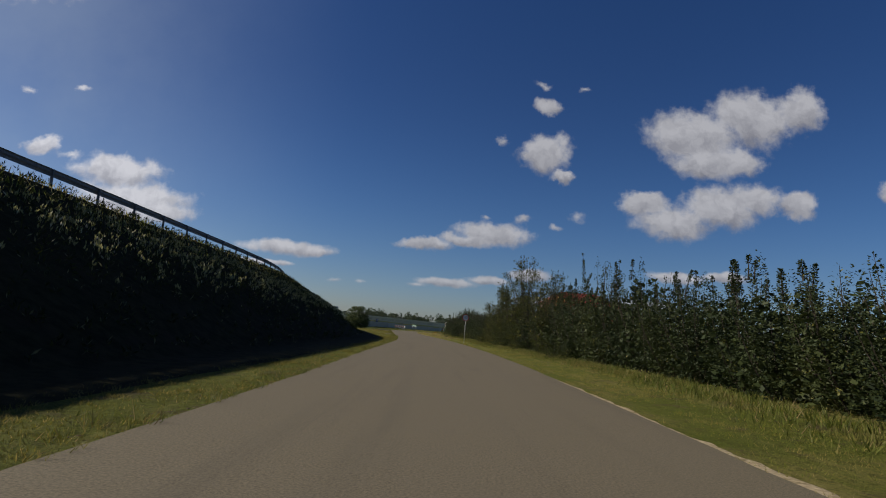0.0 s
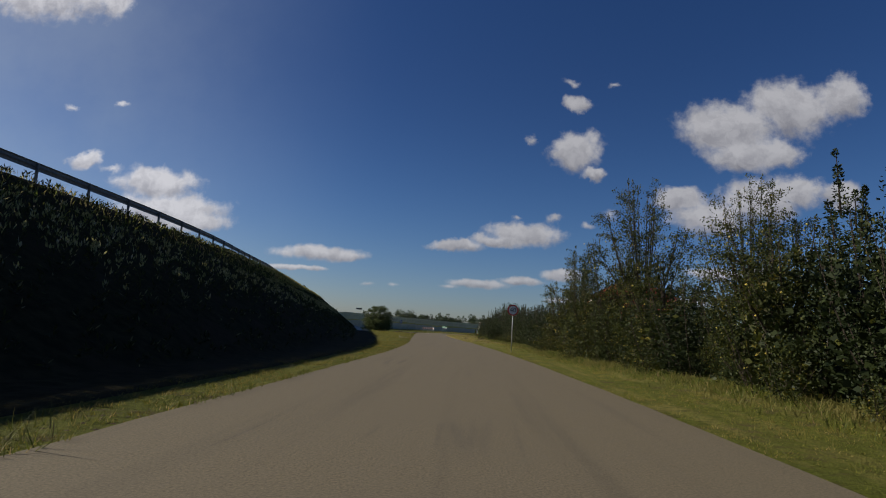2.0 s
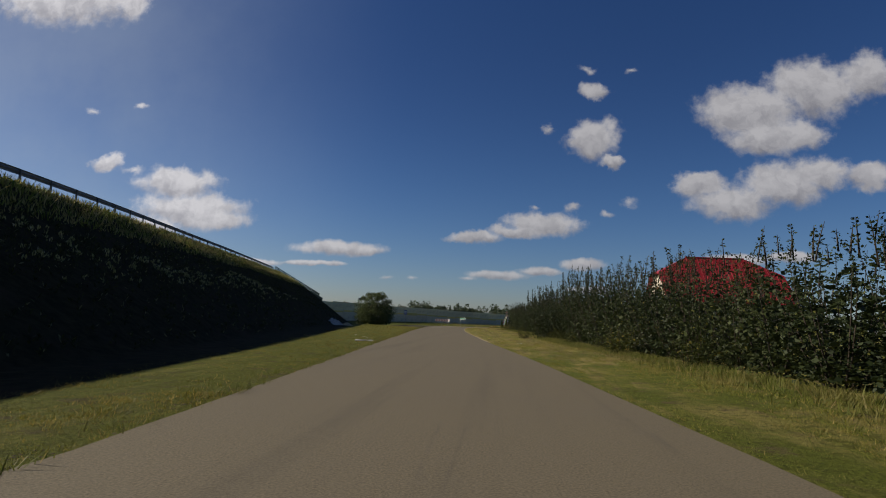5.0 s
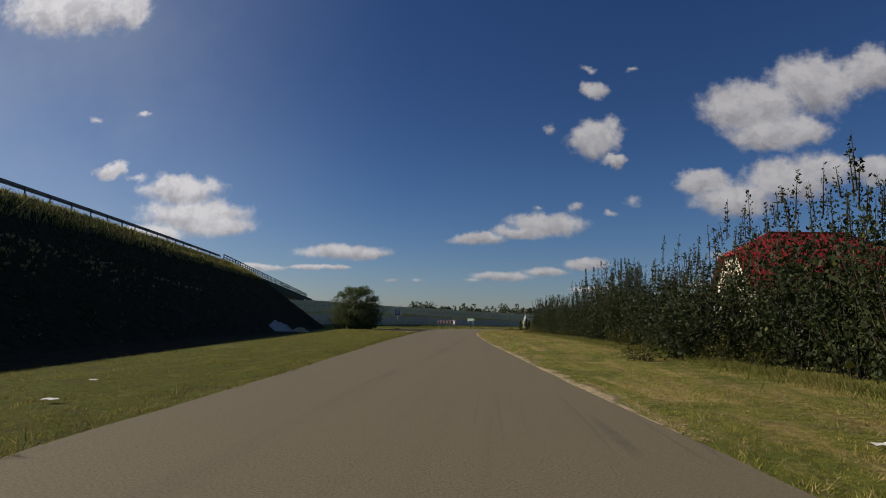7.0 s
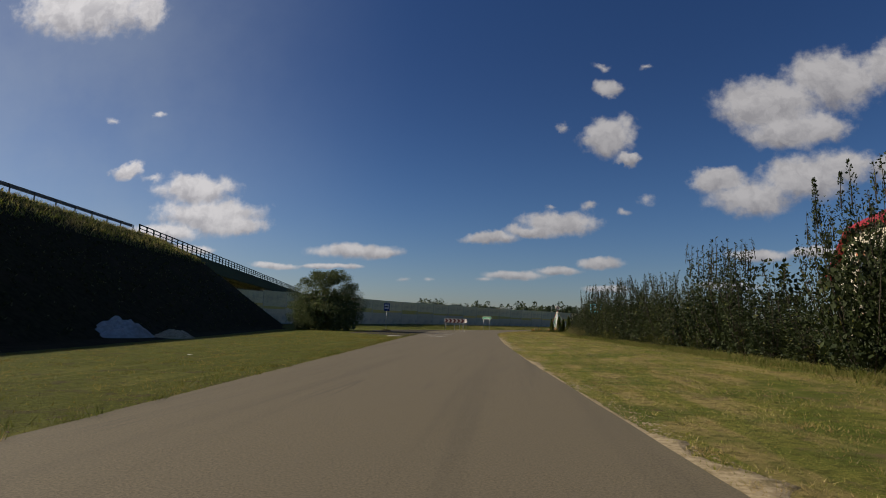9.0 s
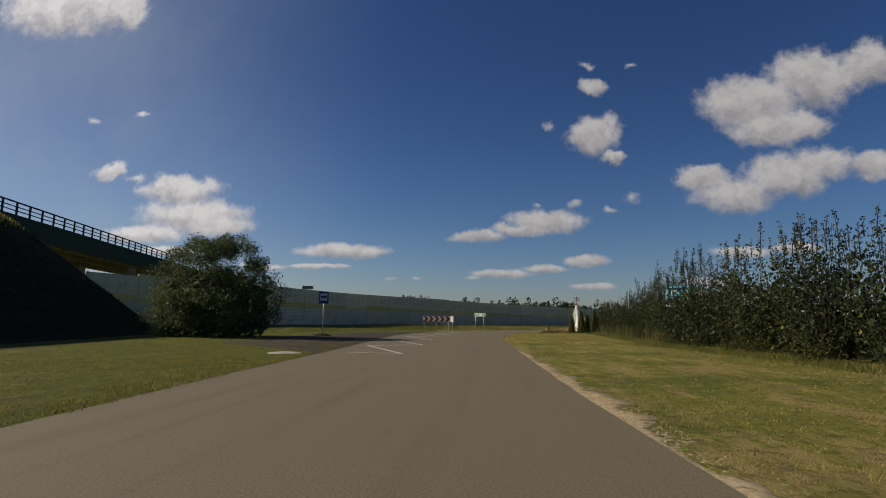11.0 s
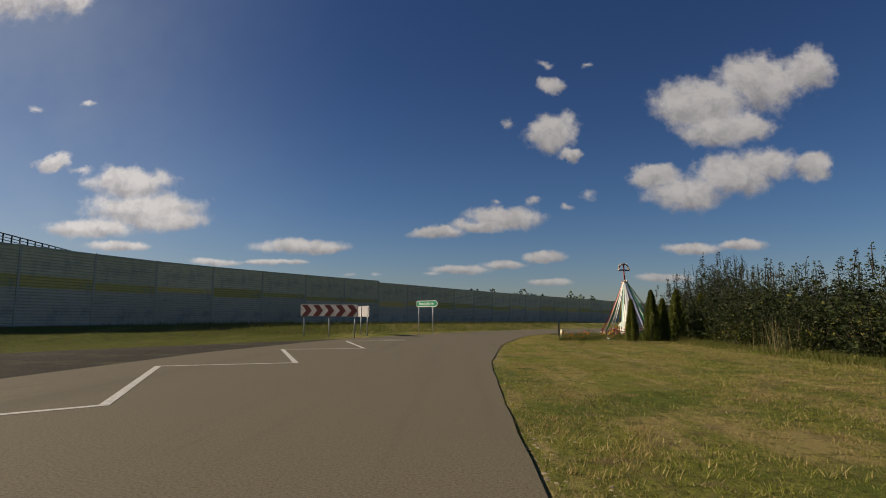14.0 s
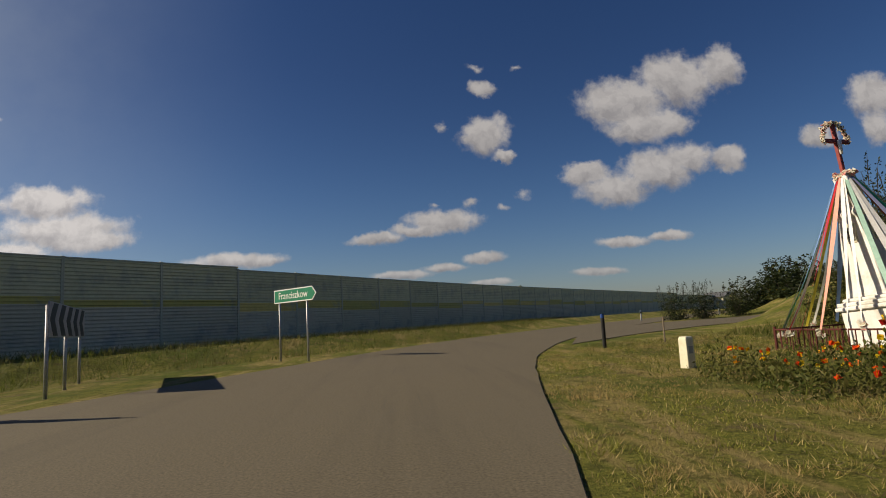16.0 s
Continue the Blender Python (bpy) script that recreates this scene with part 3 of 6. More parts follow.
def build_zigzag():
    """The painted zigzag of the bus stop."""
    right = [(-9.9, 163.2), (-10.1, 171.0), (-10.6, 179.5), (-11.0, 187.4), (-10.5, 194.3), (-9.9, 201.1), (-9.05, 208.8)]
    left = [(-12.45, 169.0), (-12.6, 176.8), (-13.2, 185.1), (-13.2, 192.9), (-12.5, 199.8), (-11.7, 207.1)]
    line = [(-11.9, 163.3)]
    for i in range(7):
        line.append(right[i])
        if i < 6:
            line.append(left[i])
    line.append((-10.6, 210.2))
    for i, (a, b) in enumerate(zip(line, line[1:])):
        a, b = Vector((*a, 0.004)), Vector((*b, 0.004))
        d = (b - a).normalized()
        w = Vector((-d.y, d.x, 0)) * 0.065
        a, b = a - d * 0.05, b + d * 0.05
        s = Shape().sheet([[a - w, a + w], [a.lerp(b, 0.5) - w, a.lerp(b, 0.5) + w], [b - w, b + w]])
        for k, p in enumerate(s.v):
            s.v[k] = (p[0], p[1], 0.004 + 0.0006 * (i % 2))
        ob = new("road_marking", s.mesh("road_marking", M_LINE))
        tagged(ob, "worn white zigzag line of the bus stop", "road marking", group="zigzag road markings", kind="structure")


def build_shoulders():
    """Bare sandy strips along the right edge, gravel at the bus stop."""
    for y0, y1, wide in ((1.0, 17.0, 0.2), (97.0, 128.0, 0.30), (129.0, 141.0, 0.18), (144.0, 168.0, 0.38)):
        rows = []
        y = y0
        while y <= y1:
            r = lerp_table(EDGE_RIGHT, y)
            fade = smooth(y0, y0 + 4, y) * (1 - smooth(y1 - 6, y1, y))
            w = wide * fade * max(0.02, 0.6 + 1.3 * noise.noise(Vector((y * 0.3, 2, 0))) + 1.0 * noise.noise(Vector((y * 1.3, 5, 0))) + 0.7 * noise.noise(Vector((y * 3.7, 9, 0))))
            rows.append([(r - 0.06, y, -0.012), (r + 0.06 + w * 0.5, y, ground_height(r + w * 0.5, y) + 0.012), (r + 0.08 + w, y, ground_height(r + w, y) + 0.002), (r + 0.12 + w, y, ground_height(r + w, y) - 0.03)])
            y += 0.14
        tagged(new("sandy_shoulder", Shape().sheet(rows).mesh("sandy_shoulder", M_SAND, smooth=True)), "bare pale sand along the edge of the asphalt", "shoulder", kind="structure")
    # loose grit and clods, thinning out away from the asphalt
    gen = np.random.default_rng(61)
    for name, label, mat, edge, side, spans in (("edge_grit", "loose sand and grit along the edge of the asphalt", M_CLOD, EDGE_RIGHT, 1, ((1, 17, 1600), (96, 129, 6500), (128, 142, 1600), (143, 169, 6500), (169, 205, 1500))),
                                                ("edge_soil", "crumbs of bare soil along the edge of the asphalt", M_SOIL, EDGE_LEFT, -1, ((4, 60, 1300), (60, 164, 5200)))):
        faces = []
        for y0, y1, n in spans:
            for _ in range(n):
                y = gen.uniform(y0, y1)
                if noise.noise(Vector((y * 0.35, 4, side))) + gen.uniform(-0.35, 0.35) < -0.12:
                    continue
                x = lerp_table(edge, y) + side * (0.02 + abs(gen.normal(0, 0.26)))
                z = ground_height(x, y)
                s = 0.010 + 0.026 * gen.uniform() ** 2.5
                a = gen.uniform(0, 6.283)
                ring = [np.array((x + s * gen.uniform(0.7, 1.3) * math.cos(a + k * 1.571), y + s * gen.uniform(0.7, 1.3) * math.sin(a + k * 1.571), z)) for k in range(4)]
                top = np.array((x, y, z + s * gen.uniform(0.15, 0.4)))
                faces += [[ring[k], ring[(k + 1) % 4], top] for k in range(4)]
        s = Shape()
        for f in faces:
            m = len(s.v)
            s.v += [tuple(p) for p in f]
            s.f.append([m, m + 1, m + 2])
        tagged(new(name, s.mesh(name, mat)), label, "soil", kind="stuff")
    rows = []
    for i in range(60):
        y = 161.0 + i * 0.88
        l = lerp_table(EDGE_LEFT, y) + 0.1
        w = 6.4 * smooth(162, 170, y) * (1 - smooth(190, 213, y)) + 0.5 * noise.noise(Vector((y * 0.5, 1, 0))) + 0.35
        w = max(0.05, w)
        rows.append([(l, y, -0.015), (l - w * 0.5, y, -0.012), (l - w, y, -0.016), (l - w - 0.15, y, -0.06)])
    tagged(new("gravel_layby", Shape().sheet(rows).mesh("gravel_layby", M_GRAVEL, smooth=True)), "dark gravel lay-by beside the bus stop", "lay-by", kind="structure")


# crest of the embankment with the guard rail on it: x, y, height of the rail's top
CREST = [(-15.2, -60, 6.0), (-15.0, -10, 6.0), (-14.9, 22, 6.0), (-15.2, 42, 6.1), (-16.4, 57, 6.35), (-20.3, 74, 6.9), (-25.4, 93, 8.0), (-31.0, 112, 9.0), (-35.6, 132, 9.65), (-39.6, 149, 10.15), (-45.5, 174, 10.8)]
# outer rim (y, x) of the dark strip painted for shade at the embankment's foot
BANK_SHADE_RIM = [(-60, -4.0), (0, -3.95), (15, -3.8), (35, -4.0), (48, -4.4), (55, -5.0), (62, -5.6), (75, -7.8), (100, -12.4), (108, -13.6), (120, -16.2), (150, -22.5), (180, -30)]
DECK_DIR = Vector((-0.226, 0.974, 0.0))


def build_embankment():
    line = round_line(CREST, 2)
    end = Vector(CREST[-1])
    line += [end + DECK_DIR * 6 + Vector((0, 0, 0.1))]
    rows = []
    for i, p in enumerate(line):
        d = (line[min(i + 1, len(line) - 1)] - line[max(i - 1, 0)])
        d.z = 0
        d.normalize()
        out = Vector((d.y, -d.x, 0))
        top = p.z - 0.84
        row = []
        for k in range(15):
            s = k / 14
            ease = smooth(66, 106, p.y)
            s0 = 0.07 + 0.21 * ease
            drop = 0.03 + 0.165 * ease
            off = s * (top * (1.5 - 0.04 * ease) + 0.7) + 0.5
            z = top * (1 - drop * min(1.0, s / s0) - (1 - drop) * max(0.0, (s - s0) / (1 - s0)))
            wob = 0.22 * noise.noise(Vector((p.x * 0.25 + k, p.y * 0.25, k * 0.7)))
            q = Vector((p.x, p.y, 0)) + out * off
            row.append((q.x, q.y, z + wob * (1 - s) * min(1.0, 0.15 + 3 * s) - 0.04))
        # a dark strip along the foot, standing in for the bank's shadow on grass
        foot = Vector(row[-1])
        toe = lerp_table(BANK_SHADE_RIM, foot.y) + 0.16 * noise.noise(Vector((foot.y * 0.55, 3, 0))) + 0.12 * noise.noise(Vector((foot.y * 1.7, 7, 0)))
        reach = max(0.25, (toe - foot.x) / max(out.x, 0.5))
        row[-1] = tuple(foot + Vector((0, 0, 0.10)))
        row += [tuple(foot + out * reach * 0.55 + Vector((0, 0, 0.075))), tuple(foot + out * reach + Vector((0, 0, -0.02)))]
        row = row[::-1]
        a = Vector((p.x, p.y, top)) - out * 0.6
        row += [tuple(a), tuple(a - out * 8.5), tuple(Vector((a.x, a.y, -0.05)) - out * (8.5 + top * 1.5))]
        rows.append(row)
    # the cone of fill under the bridge end
    p = line[-1]
    out = Vector((DECK_DIR.y, -DECK_DIR.x, 0))
    for k in range(1, 9):
        w = radians(90 * k / 8)
        o = out * math.cos(w) + DECK_DIR * math.sin(w)
        top = p.z - 0.9 - 1.1 * smooth(0, 8, k)
        row = []
        for j in range(15):
            s = j / 14
            q = Vector((p.x, p.y, 0)) + o * (0.5 + s * top * (1.45 - 0.03 * k))
            row.append((q.x, q.y, top * (1 - s) + 0.15 * noise.noise(Vector((q.x * 0.3, q.y * 0.3, j))) * (1 - s) - 0.04))
        row += [tuple(Vector(row[-1]) + o * 0.2 - Vector((0, 0, 0.02))), tuple(Vector(row[-1]) + o * 0.5 - Vector((0, 0, 0.06)))]
        row = row[::-1]
        a = Vector((p.x, p.y, top))
        row += [tuple(a), tuple(a - out * 8.5), tuple(a - out * 8.5)]
        rows.append(row)
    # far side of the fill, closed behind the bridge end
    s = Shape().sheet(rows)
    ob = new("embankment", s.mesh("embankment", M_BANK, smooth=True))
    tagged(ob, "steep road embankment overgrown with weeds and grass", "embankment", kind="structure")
    return rows


build_ground()
build_road()
build_zigzag()
build_shoulders()
BANK_ROWS = build_embankment()


# ---- guard rail, bridge, noise wall ----
def build_guard_rail():
    rail = thing("guard_rail", "steel guard rail with a single beam on the embankment crest", "guard rail")
    line = resample(round_line(CREST, 2), 3.0)
    prof = [(0.0, 0.0), (0.045, -0.05), (0.045, -0.10), (0.0, -0.155), (0.045, -0.21), (0.045, -0.26), (0.0, -0.31)]
    rows = []
    for i, p in enumerate(line):
        d = (line[min(i + 1, len(line) - 1)] - line[max(i - 1, 0)])
        d.z = 0
        d.normalize()
        out = Vector((d.y, -d.x, 0))
        rows.append([p - out * (0.06 + o) + Vector((0, 0, z)) for o, z in prof] + [p - out * (0.068 + o) + Vector((0, 0, z)) for o, z in prof[::-1]])
    part("beam", Shape().sheet(rows).mesh("beam", M_DARKSTEEL), rail)
    post = Shape().box(-0.05, -0.03, -1.0, 0.05, 0.03, -0.03).mesh("post", M_DARKSTEEL, 0.006)
    for i, p in enumerate(line):
        ob = part("post", post, rail)
        ob.matrix_basis = pose(p.x, p.y, p.z)


def build_bridge():
    start = Vector(CREST[-1])
    bridge = thing("road_bridge", "concrete road bridge with green edge beam and steel railing", "bridge", at=(start.x, start.y, 0), turn=math.degrees(math.atan2(DECK_DIR.y, DECK_DIR.x)) - 90)
    top = start.z - 1.15
    length = 150.0
    # deck, girders and abutment get the dark concrete in place of deep shade
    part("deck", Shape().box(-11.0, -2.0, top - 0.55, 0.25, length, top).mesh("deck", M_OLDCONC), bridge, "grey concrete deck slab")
    # beam made extra deep so its dark face hides the lighter girders
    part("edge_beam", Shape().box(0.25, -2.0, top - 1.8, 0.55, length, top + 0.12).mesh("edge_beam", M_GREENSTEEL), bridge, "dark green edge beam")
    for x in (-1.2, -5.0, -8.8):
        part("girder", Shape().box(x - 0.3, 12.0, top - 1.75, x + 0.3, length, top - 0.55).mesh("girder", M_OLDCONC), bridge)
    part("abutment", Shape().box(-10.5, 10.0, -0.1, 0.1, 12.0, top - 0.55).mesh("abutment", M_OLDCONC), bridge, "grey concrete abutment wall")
    for y in (45.0, 80.0):
        for x in (-1.8, -8.4):
            part("pier", Shape().tube([(x, y, -0.1), (x, y, top - 1.7)], 0.6, 16).mesh("pier", M_CONCRETE, smooth=True), bridge)
    post = Shape().box(-0.06, -0.075, 0.0, 0.06, 0.075, 1.2).mesh("railing_post", M_GREENSTEEL)
    y = 0.0
    while y < 130:
        part("railing_post", post, bridge).matrix_basis = pose(0.4, y, top + 0.1)
        y += 2.0
    for z in (1.25, 0.85, 0.5):
        part("handrail", Shape().tube([(0.4, -0.1, top + z), (0.4, 130, top + z)], 0.075 if z > 1 else 0.05, 8).mesh("handrail", M_GREENSTEEL, smooth=True), bridge)


def build_noise_wall():
    step = 4.5
    line = resample(round_line(WALL_LINE, 2), step)
    wall = thing("noise_wall", "long noise barrier of ribbed grey-green panels with an olive band", "noise wall", kind="structure")

    def ribbed(name, z0, z1, mat):
        pitch = 0.165
        prof, z = [], z0
        while z < z1 - 1e-6:
            top = min(z + pitch, z1)
            prof += [(0.0, z), (0.0, z + (top - z) * 0.42), (0.045, z + (top - z) * 0.55), (0.045, z + (top - z) * 0.9)]
            z = top
        prof.append((0.0, z1))
        full = prof + [(0.12, z1), (0.12, z0)]
        s = Shape()
        for x in (0.06, step - 0.06):
            s.v += [(x, 0.045 - o if o < 0.1 else 0.12, z) for o, z in full]
        m = len(full)
        for i in range(m):
            j = (i + 1) % m
            s.f.append([i, j, m + j, m + i])
        s.f += [list(range(m)), list(range(2 * m - 1, m - 1, -1))]
        me = s.mesh(name, mat)
        return me
    height = 4.2
    gen = np.random.default_rng(77)
    made = {}

    def panel(name, z0, z1, mat):
        key = (name, round(z0, 3), round(z1, 3))
        if key not in made:
            made[key] = ribbed(name, z0, z1, mat)
        return made[key]
    post = Shape().box(-0.07, -0.012, -0.1, 0.07, 0.16, height + 0.02).mesh("wall_post", M_WALL_POST, 0.01)
    cap = Shape().box(0.0, -0.01, 4.125, step, 0.15, 4.19).mesh("wall_cap", M_WALL_POST)
    foot = Shape().box(0.0, -0.05, -0.3, step, 0.2, 0.0).mesh("plinth", M_CONCRETE)
    for i, (a, b) in enumerate(zip(line, line[1:])):
        d = b - a
        turn = math.degrees(math.atan2(d.y, d.x))
        up = (0.16 if a.y < 236.0 and a.x < -12 else 0.0) + max(0.0, ground_height(a.x, a.y))
        m = pose(a.x, a.y, up, 0, 0, turn)
        b0 = 0.165 * int(12 + round(1.6 * noise.noise(Vector((i * 0.6, 3.0, 0))) + gen.uniform(-0.7, 0.7)))
        b1 = b0 + 0.165 * int(gen.integers(2, 5))
        low, mid, top = panel("lower_panel", 0.0, b0, M_WALL_LOW), panel("band_panel", b0, b1, M_WALL_MID), panel("upper_panel", b1, 4.125, M_WALL_TOP)
        for name, me in (("lower_panel", low), ("band_panel", mid), ("upper_panel", top), ("wall_post", post), ("wall_cap", cap), ("plinth", foot)):
            part(name, me, wall).matrix_basis = m


build_guard_rail()
build_bridge()
build_noise_wall()


# ---- signs ----
def letters(text, size, mat, name="lettering"):
    cu = bpy.data.curves.new(name, "FONT")
    cu.body, cu.size, cu.extrude = text, size, 0.001
    cu.align_x, cu.align_y = "CENTER", "CENTER"
    ob = bpy.data.objects.new(name, cu)
    scene.collection.objects.link(ob)
    bpy.context.view_layer.update()
    me = bpy.data.meshes.new_from_object(ob.evaluated_get(bpy.context.evaluated_depsgraph_get()))
    bpy.data.objects.remove(ob)
    me.materials.clear()
    me.materials.append(mat)
    return me


def disc(r0, r1, y0, y1, mat, name, sides=40):
    """A ring or disc that faces -y."""
    s = Shape()
    k = sides
    for r, y in ((r1, y0), (r1, y1)) if r0 <= 0 else ((r0, y0), (r1, y0), (r1, y1), (r0, y1)):
        s.v += [(r * math.cos(2 * math.pi * j / k), y, r * math.sin(2 * math.pi * j / k)) for j in range(k)]
    if r0 <= 0:
        s.f += [list(range(k)), list(range(2 * k - 1, k - 1, -1))]
        s.f += [[(j + 1) % k, j, k + j, k + (j + 1) % k] for j in range(k)]
    else:
        for a, b in ((0, 1), (1, 2), (2, 3), (3, 0)):
            s.f += [[a * k + j, a * k + (j + 1) % k, b * k + (j + 1) % k, b * k + j] for j in range(k)]
    return s.mesh(name, mat)


def build_speed_sign():
    sign = thing("speed_limit_sign", "round red-rimmed speed limit sign on a steel post", "road sign", at=(2.97, 60.13, ground_height(2.97, 60.13)), turn=1.0)
    z = 2.68
    part("post", Shape().tube([(0, 0.05, -0.3), (0, 0.05, z + 0.3)], 0.03, 12).mesh("post", M_STEEL, smooth=True), sign)
    plate = part("plate", disc(0, 0.345, -0.004, 0.012, M_WHITE, "plate"), sign, "white sheet-metal disc")
    plate.matrix_basis = pose(0, 0, z)
    part("red_rim", disc(0.275, 0.35, -0.01, 0.016, M_RED, "red_rim"), sign, "red rim").matrix_basis = pose(0, 0, z)
    part("numerals", letters("40", 0.42, M_BLACK, "numerals"), sign, "black numerals").matrix_basis = pose(0, -0.008, z, 90, 0, 0)
    for dz in (-0.16, 0.16):
        part("clamp", Shape().box(-0.06, 0.012, z + dz - 0.02, 0.06, 0.09, z + dz + 0.02).mesh("clamp", M_STEEL), sign)


def build_bus_sign():
    sign = thing("bus_stop_sign", "blue bus stop sign with a white panel on a steel post", "road sign", at=(-19.3, 184.1, -0.03), turn=6.0)
    part("post", Shape().tube([(0, 0.05, -0.3), (0, 0.05, 3.2)], 0.032, 12).mesh("post", M_STEEL, smooth=True), sign)
    part("plate", Shape().box(-0.35, -0.004, 2.38, 0.35, 0.016, 3.28).mesh("plate", M_BLUE, 0.003), sign, "blue sheet-metal plate")
    part("panel", Shape().box(-0.26, -0.009, 2.6, 0.26, -0.004, 3.14).mesh("panel", M_WHITE), sign, "white panel")
    bus = Shape().box(-0.2, -0.014, 2.83, 0.2, -0.009, 2.92).box(-0.17, -0.014, 2.92, 0.19, -0.009, 2.955)
    part("bus_symbol", bus.mesh("bus_symbol", M_BLACK), sign, "black bus symbol")
    for x in (-0.12, 0.12):
        part("wheel_symbol", disc(0, 0.035, -0.014, -0.009, M_BLACK, "wheel_symbol", 16), sign).matrix_basis = pose(x, 0, 2.82)
    part("stop_name_bar", Shape().box(-0.2, -0.014, 2.72, 0.2, -0.009, 2.745).mesh("stop_name_bar", M_BLACK), sign)
    mound = Shape().sheet([[(0.75 * r * math.cos(a), 0.75 * r * math.sin(a), 0.22 * (1 - r * r) + 0.04 * noise.noise(Vector((r * 3, a, 1)))) for a in [2 * math.pi * j / 18 for j in range(19)]] for r in (1.0, 0.75, 0.5, 0.25, 0.02)])
    ob = new("earth_mound", mound.mesh("earth_mound", M_BANK, smooth=True))
    ob.matrix_basis = pose(-19.3, 184.1, -0.05)
    tagged(ob, "small dark mound of earth round the sign post", "mound")


def build_chevron_board(at, turn, wide, flip, posts):
    board = thing("chevron_board", "white board with five dark red chevrons on steel posts" if not flip else "second chevron board with dark arrows on steel posts", "road sign", at=at, turn=turn, group="chevron boards")
    z0, z1 = 1.18, 1.84
    part("panel", Shape().box(-wide / 2, -0.006, z0, wide / 2, 0.03, z1).mesh("panel", M_DULLWHITE, 0.004), board, "dull white sheet-metal panel")
    part("rim", Shape().box(-wide / 2 - 0.015, 0.0, z0 - 0.015, wide / 2 + 0.015, 0.024, z1 + 0.015).mesh("rim", M_STEEL), board)
    pitch = wide / 5
    h, t, q = z1 - z0 - 0.02, pitch * 0.52, pitch * 0.40
    sgn = -1 if flip else 1
    out = [(0, 0), (t, 0), (t + q, h / 2), (t, h), (0, h), (q, h / 2)]
    out = [(sgn * (x - pitch * 0.44), z + z0 + 0.01) for x, z in out]
    if flip:
        out = out[::-1]
    me = Shape().prism(out, -0.004).mesh("chevron", M_DARKRED if not flip else M_BLACK)
    for i in range(5):
        part("chevron", me, board, "dark red arrow" if not flip else "dark arrow").matrix_basis = pose(-wide / 2 + pitch * (i + 0.5), -0.006, 0)
    post = Shape().tube([(0, 0.065, -0.4), (0, 0.065, z1 - 0.05)], 0.035, 12).mesh("post", M_STEEL, smooth=True)
    for x in posts:
        part("post", post, board).matrix_basis = pose(x, 0, 0)


def build_direction_sign():
    a, b = Vector((-9.55, 224.1, 0)), Vector((-7.85, 222.35, 0))
    mid = (a + b) / 2
    w = (b - a).length
    turn = math.degrees(math.atan2(b.y - a.y, b.x - a.x))
    sign = thing("direction_sign", "green arrow-shaped direction sign with white lettering on two posts", "road sign", at=(mid.x, mid.y, -0.03), turn=turn)
    z0, z1 = 1.98, 2.44
    tip = 0.22

    def arrow(e):
        return [(-w / 2 + e, z0 + e), (w / 2 - tip - e * 0.4, z0 + e), (w / 2 - e * 1.4, (z0 + z1) / 2), (w / 2 - tip - e * 0.4, z1 - e), (-w / 2 + e, z1 - e)]
    part("plate", Shape().prism(arrow(0.0), 0.02).mesh("plate", M_WHITE), sign, "white-edged arrow plate")
    part("face", Shape().prism(arrow(0.035), -0.004).mesh("face", M_GREEN), sign, "green face")
    part("lettering", letters("Franciszkow", 0.34, M_WHITE), sign, "white place name").matrix_basis = pose(-0.1, -0.006, (z0 + z1) / 2, 90, 0, 0)
    post = Shape().tube([(0, 0.055, -0.3), (0, 0.055, 2.4)], 0.035, 12).mesh("post", M_STEEL, smooth=True)
    for x in (-w * 0.4, w * 0.26):
        part("post", post, sign).matrix_basis = pose(x, 0, 0)


def build_billboard():
    board = thing("billboard", "light blue advertising board with a navy strip on a wooden post", "billboard", at=(3.85, 178.3, -0.05), turn=-36.0)
    board.matrix_basis = pose(3.85, 178.3, 0.3, 0, 0, -36.0) @ Matrix.Diagonal((0.86, 0.86, 0.86, 1))
    part("panel", Shape().box(-0.1, 0, 2.55, 1.5, 0.03, 3.75).mesh("panel", M_CYAN), board, "light blue panel")
    part("strip", Shape().box(-0.1, -0.006, 2.42, 1.5, 0.032, 2.75).mesh("strip", M_NAVY), board, "navy strip")
    part("white_edge", Shape().box(-0.1, -0.006, 2.34, 1.5, 0.03, 2.42).mesh("white_edge", M_WHITE), board)
    part("arrow", Shape().prism([(0.02, 2.58), (0.18, 2.7), (0.18, 2.62), (0.5, 2.62), (0.5, 2.54), (0.18, 2.54), (0.18, 2.47)], -0.004).mesh("arrow", M_WHITE), board, "white arrow").matrix_basis = pose(0, -0.008, 0)
    for z, x0, x1, h, m in ((3.5, 0.05, 1.35, 0.13, M_NAVY), (3.22, 0.0, 0.75, 0.2, M_WHITE), (3.18, 0.85, 1.3, 0.05, M_NAVY), (2.98, 0.15, 1.2, 0.07, M_NAVY), (2.84, 0.15, 1.0, 0.06, M_NAVY)):
        part("printed_bar", Shape().box(x0, -0.005, z, x1, 0.0, z + h).mesh("printed_bar", m), board)
    part("post", Shape().tube([(0.55, 0.12, -0.6), (0.55, 0.12, 3.6)], 0.08, 10).mesh("post", M_WOOD, smooth=True), board, "weathered wooden post")


build_speed_sign()
build_bus_sign()
c = Vector((-13.76, 212.5, 0))
build_chevron_board((c.x, c.y, -0.03), math.degrees(math.atan2(-1.0, 3.5)), 3.6, False, (-1.6, 0.0, 1.6))
build_chevron_board((-12.63, 217.25, -0.02), 110.5, 4.5, True, (-2.05, 0.0, 2.05))
build_direction_sign()
build_billboard()


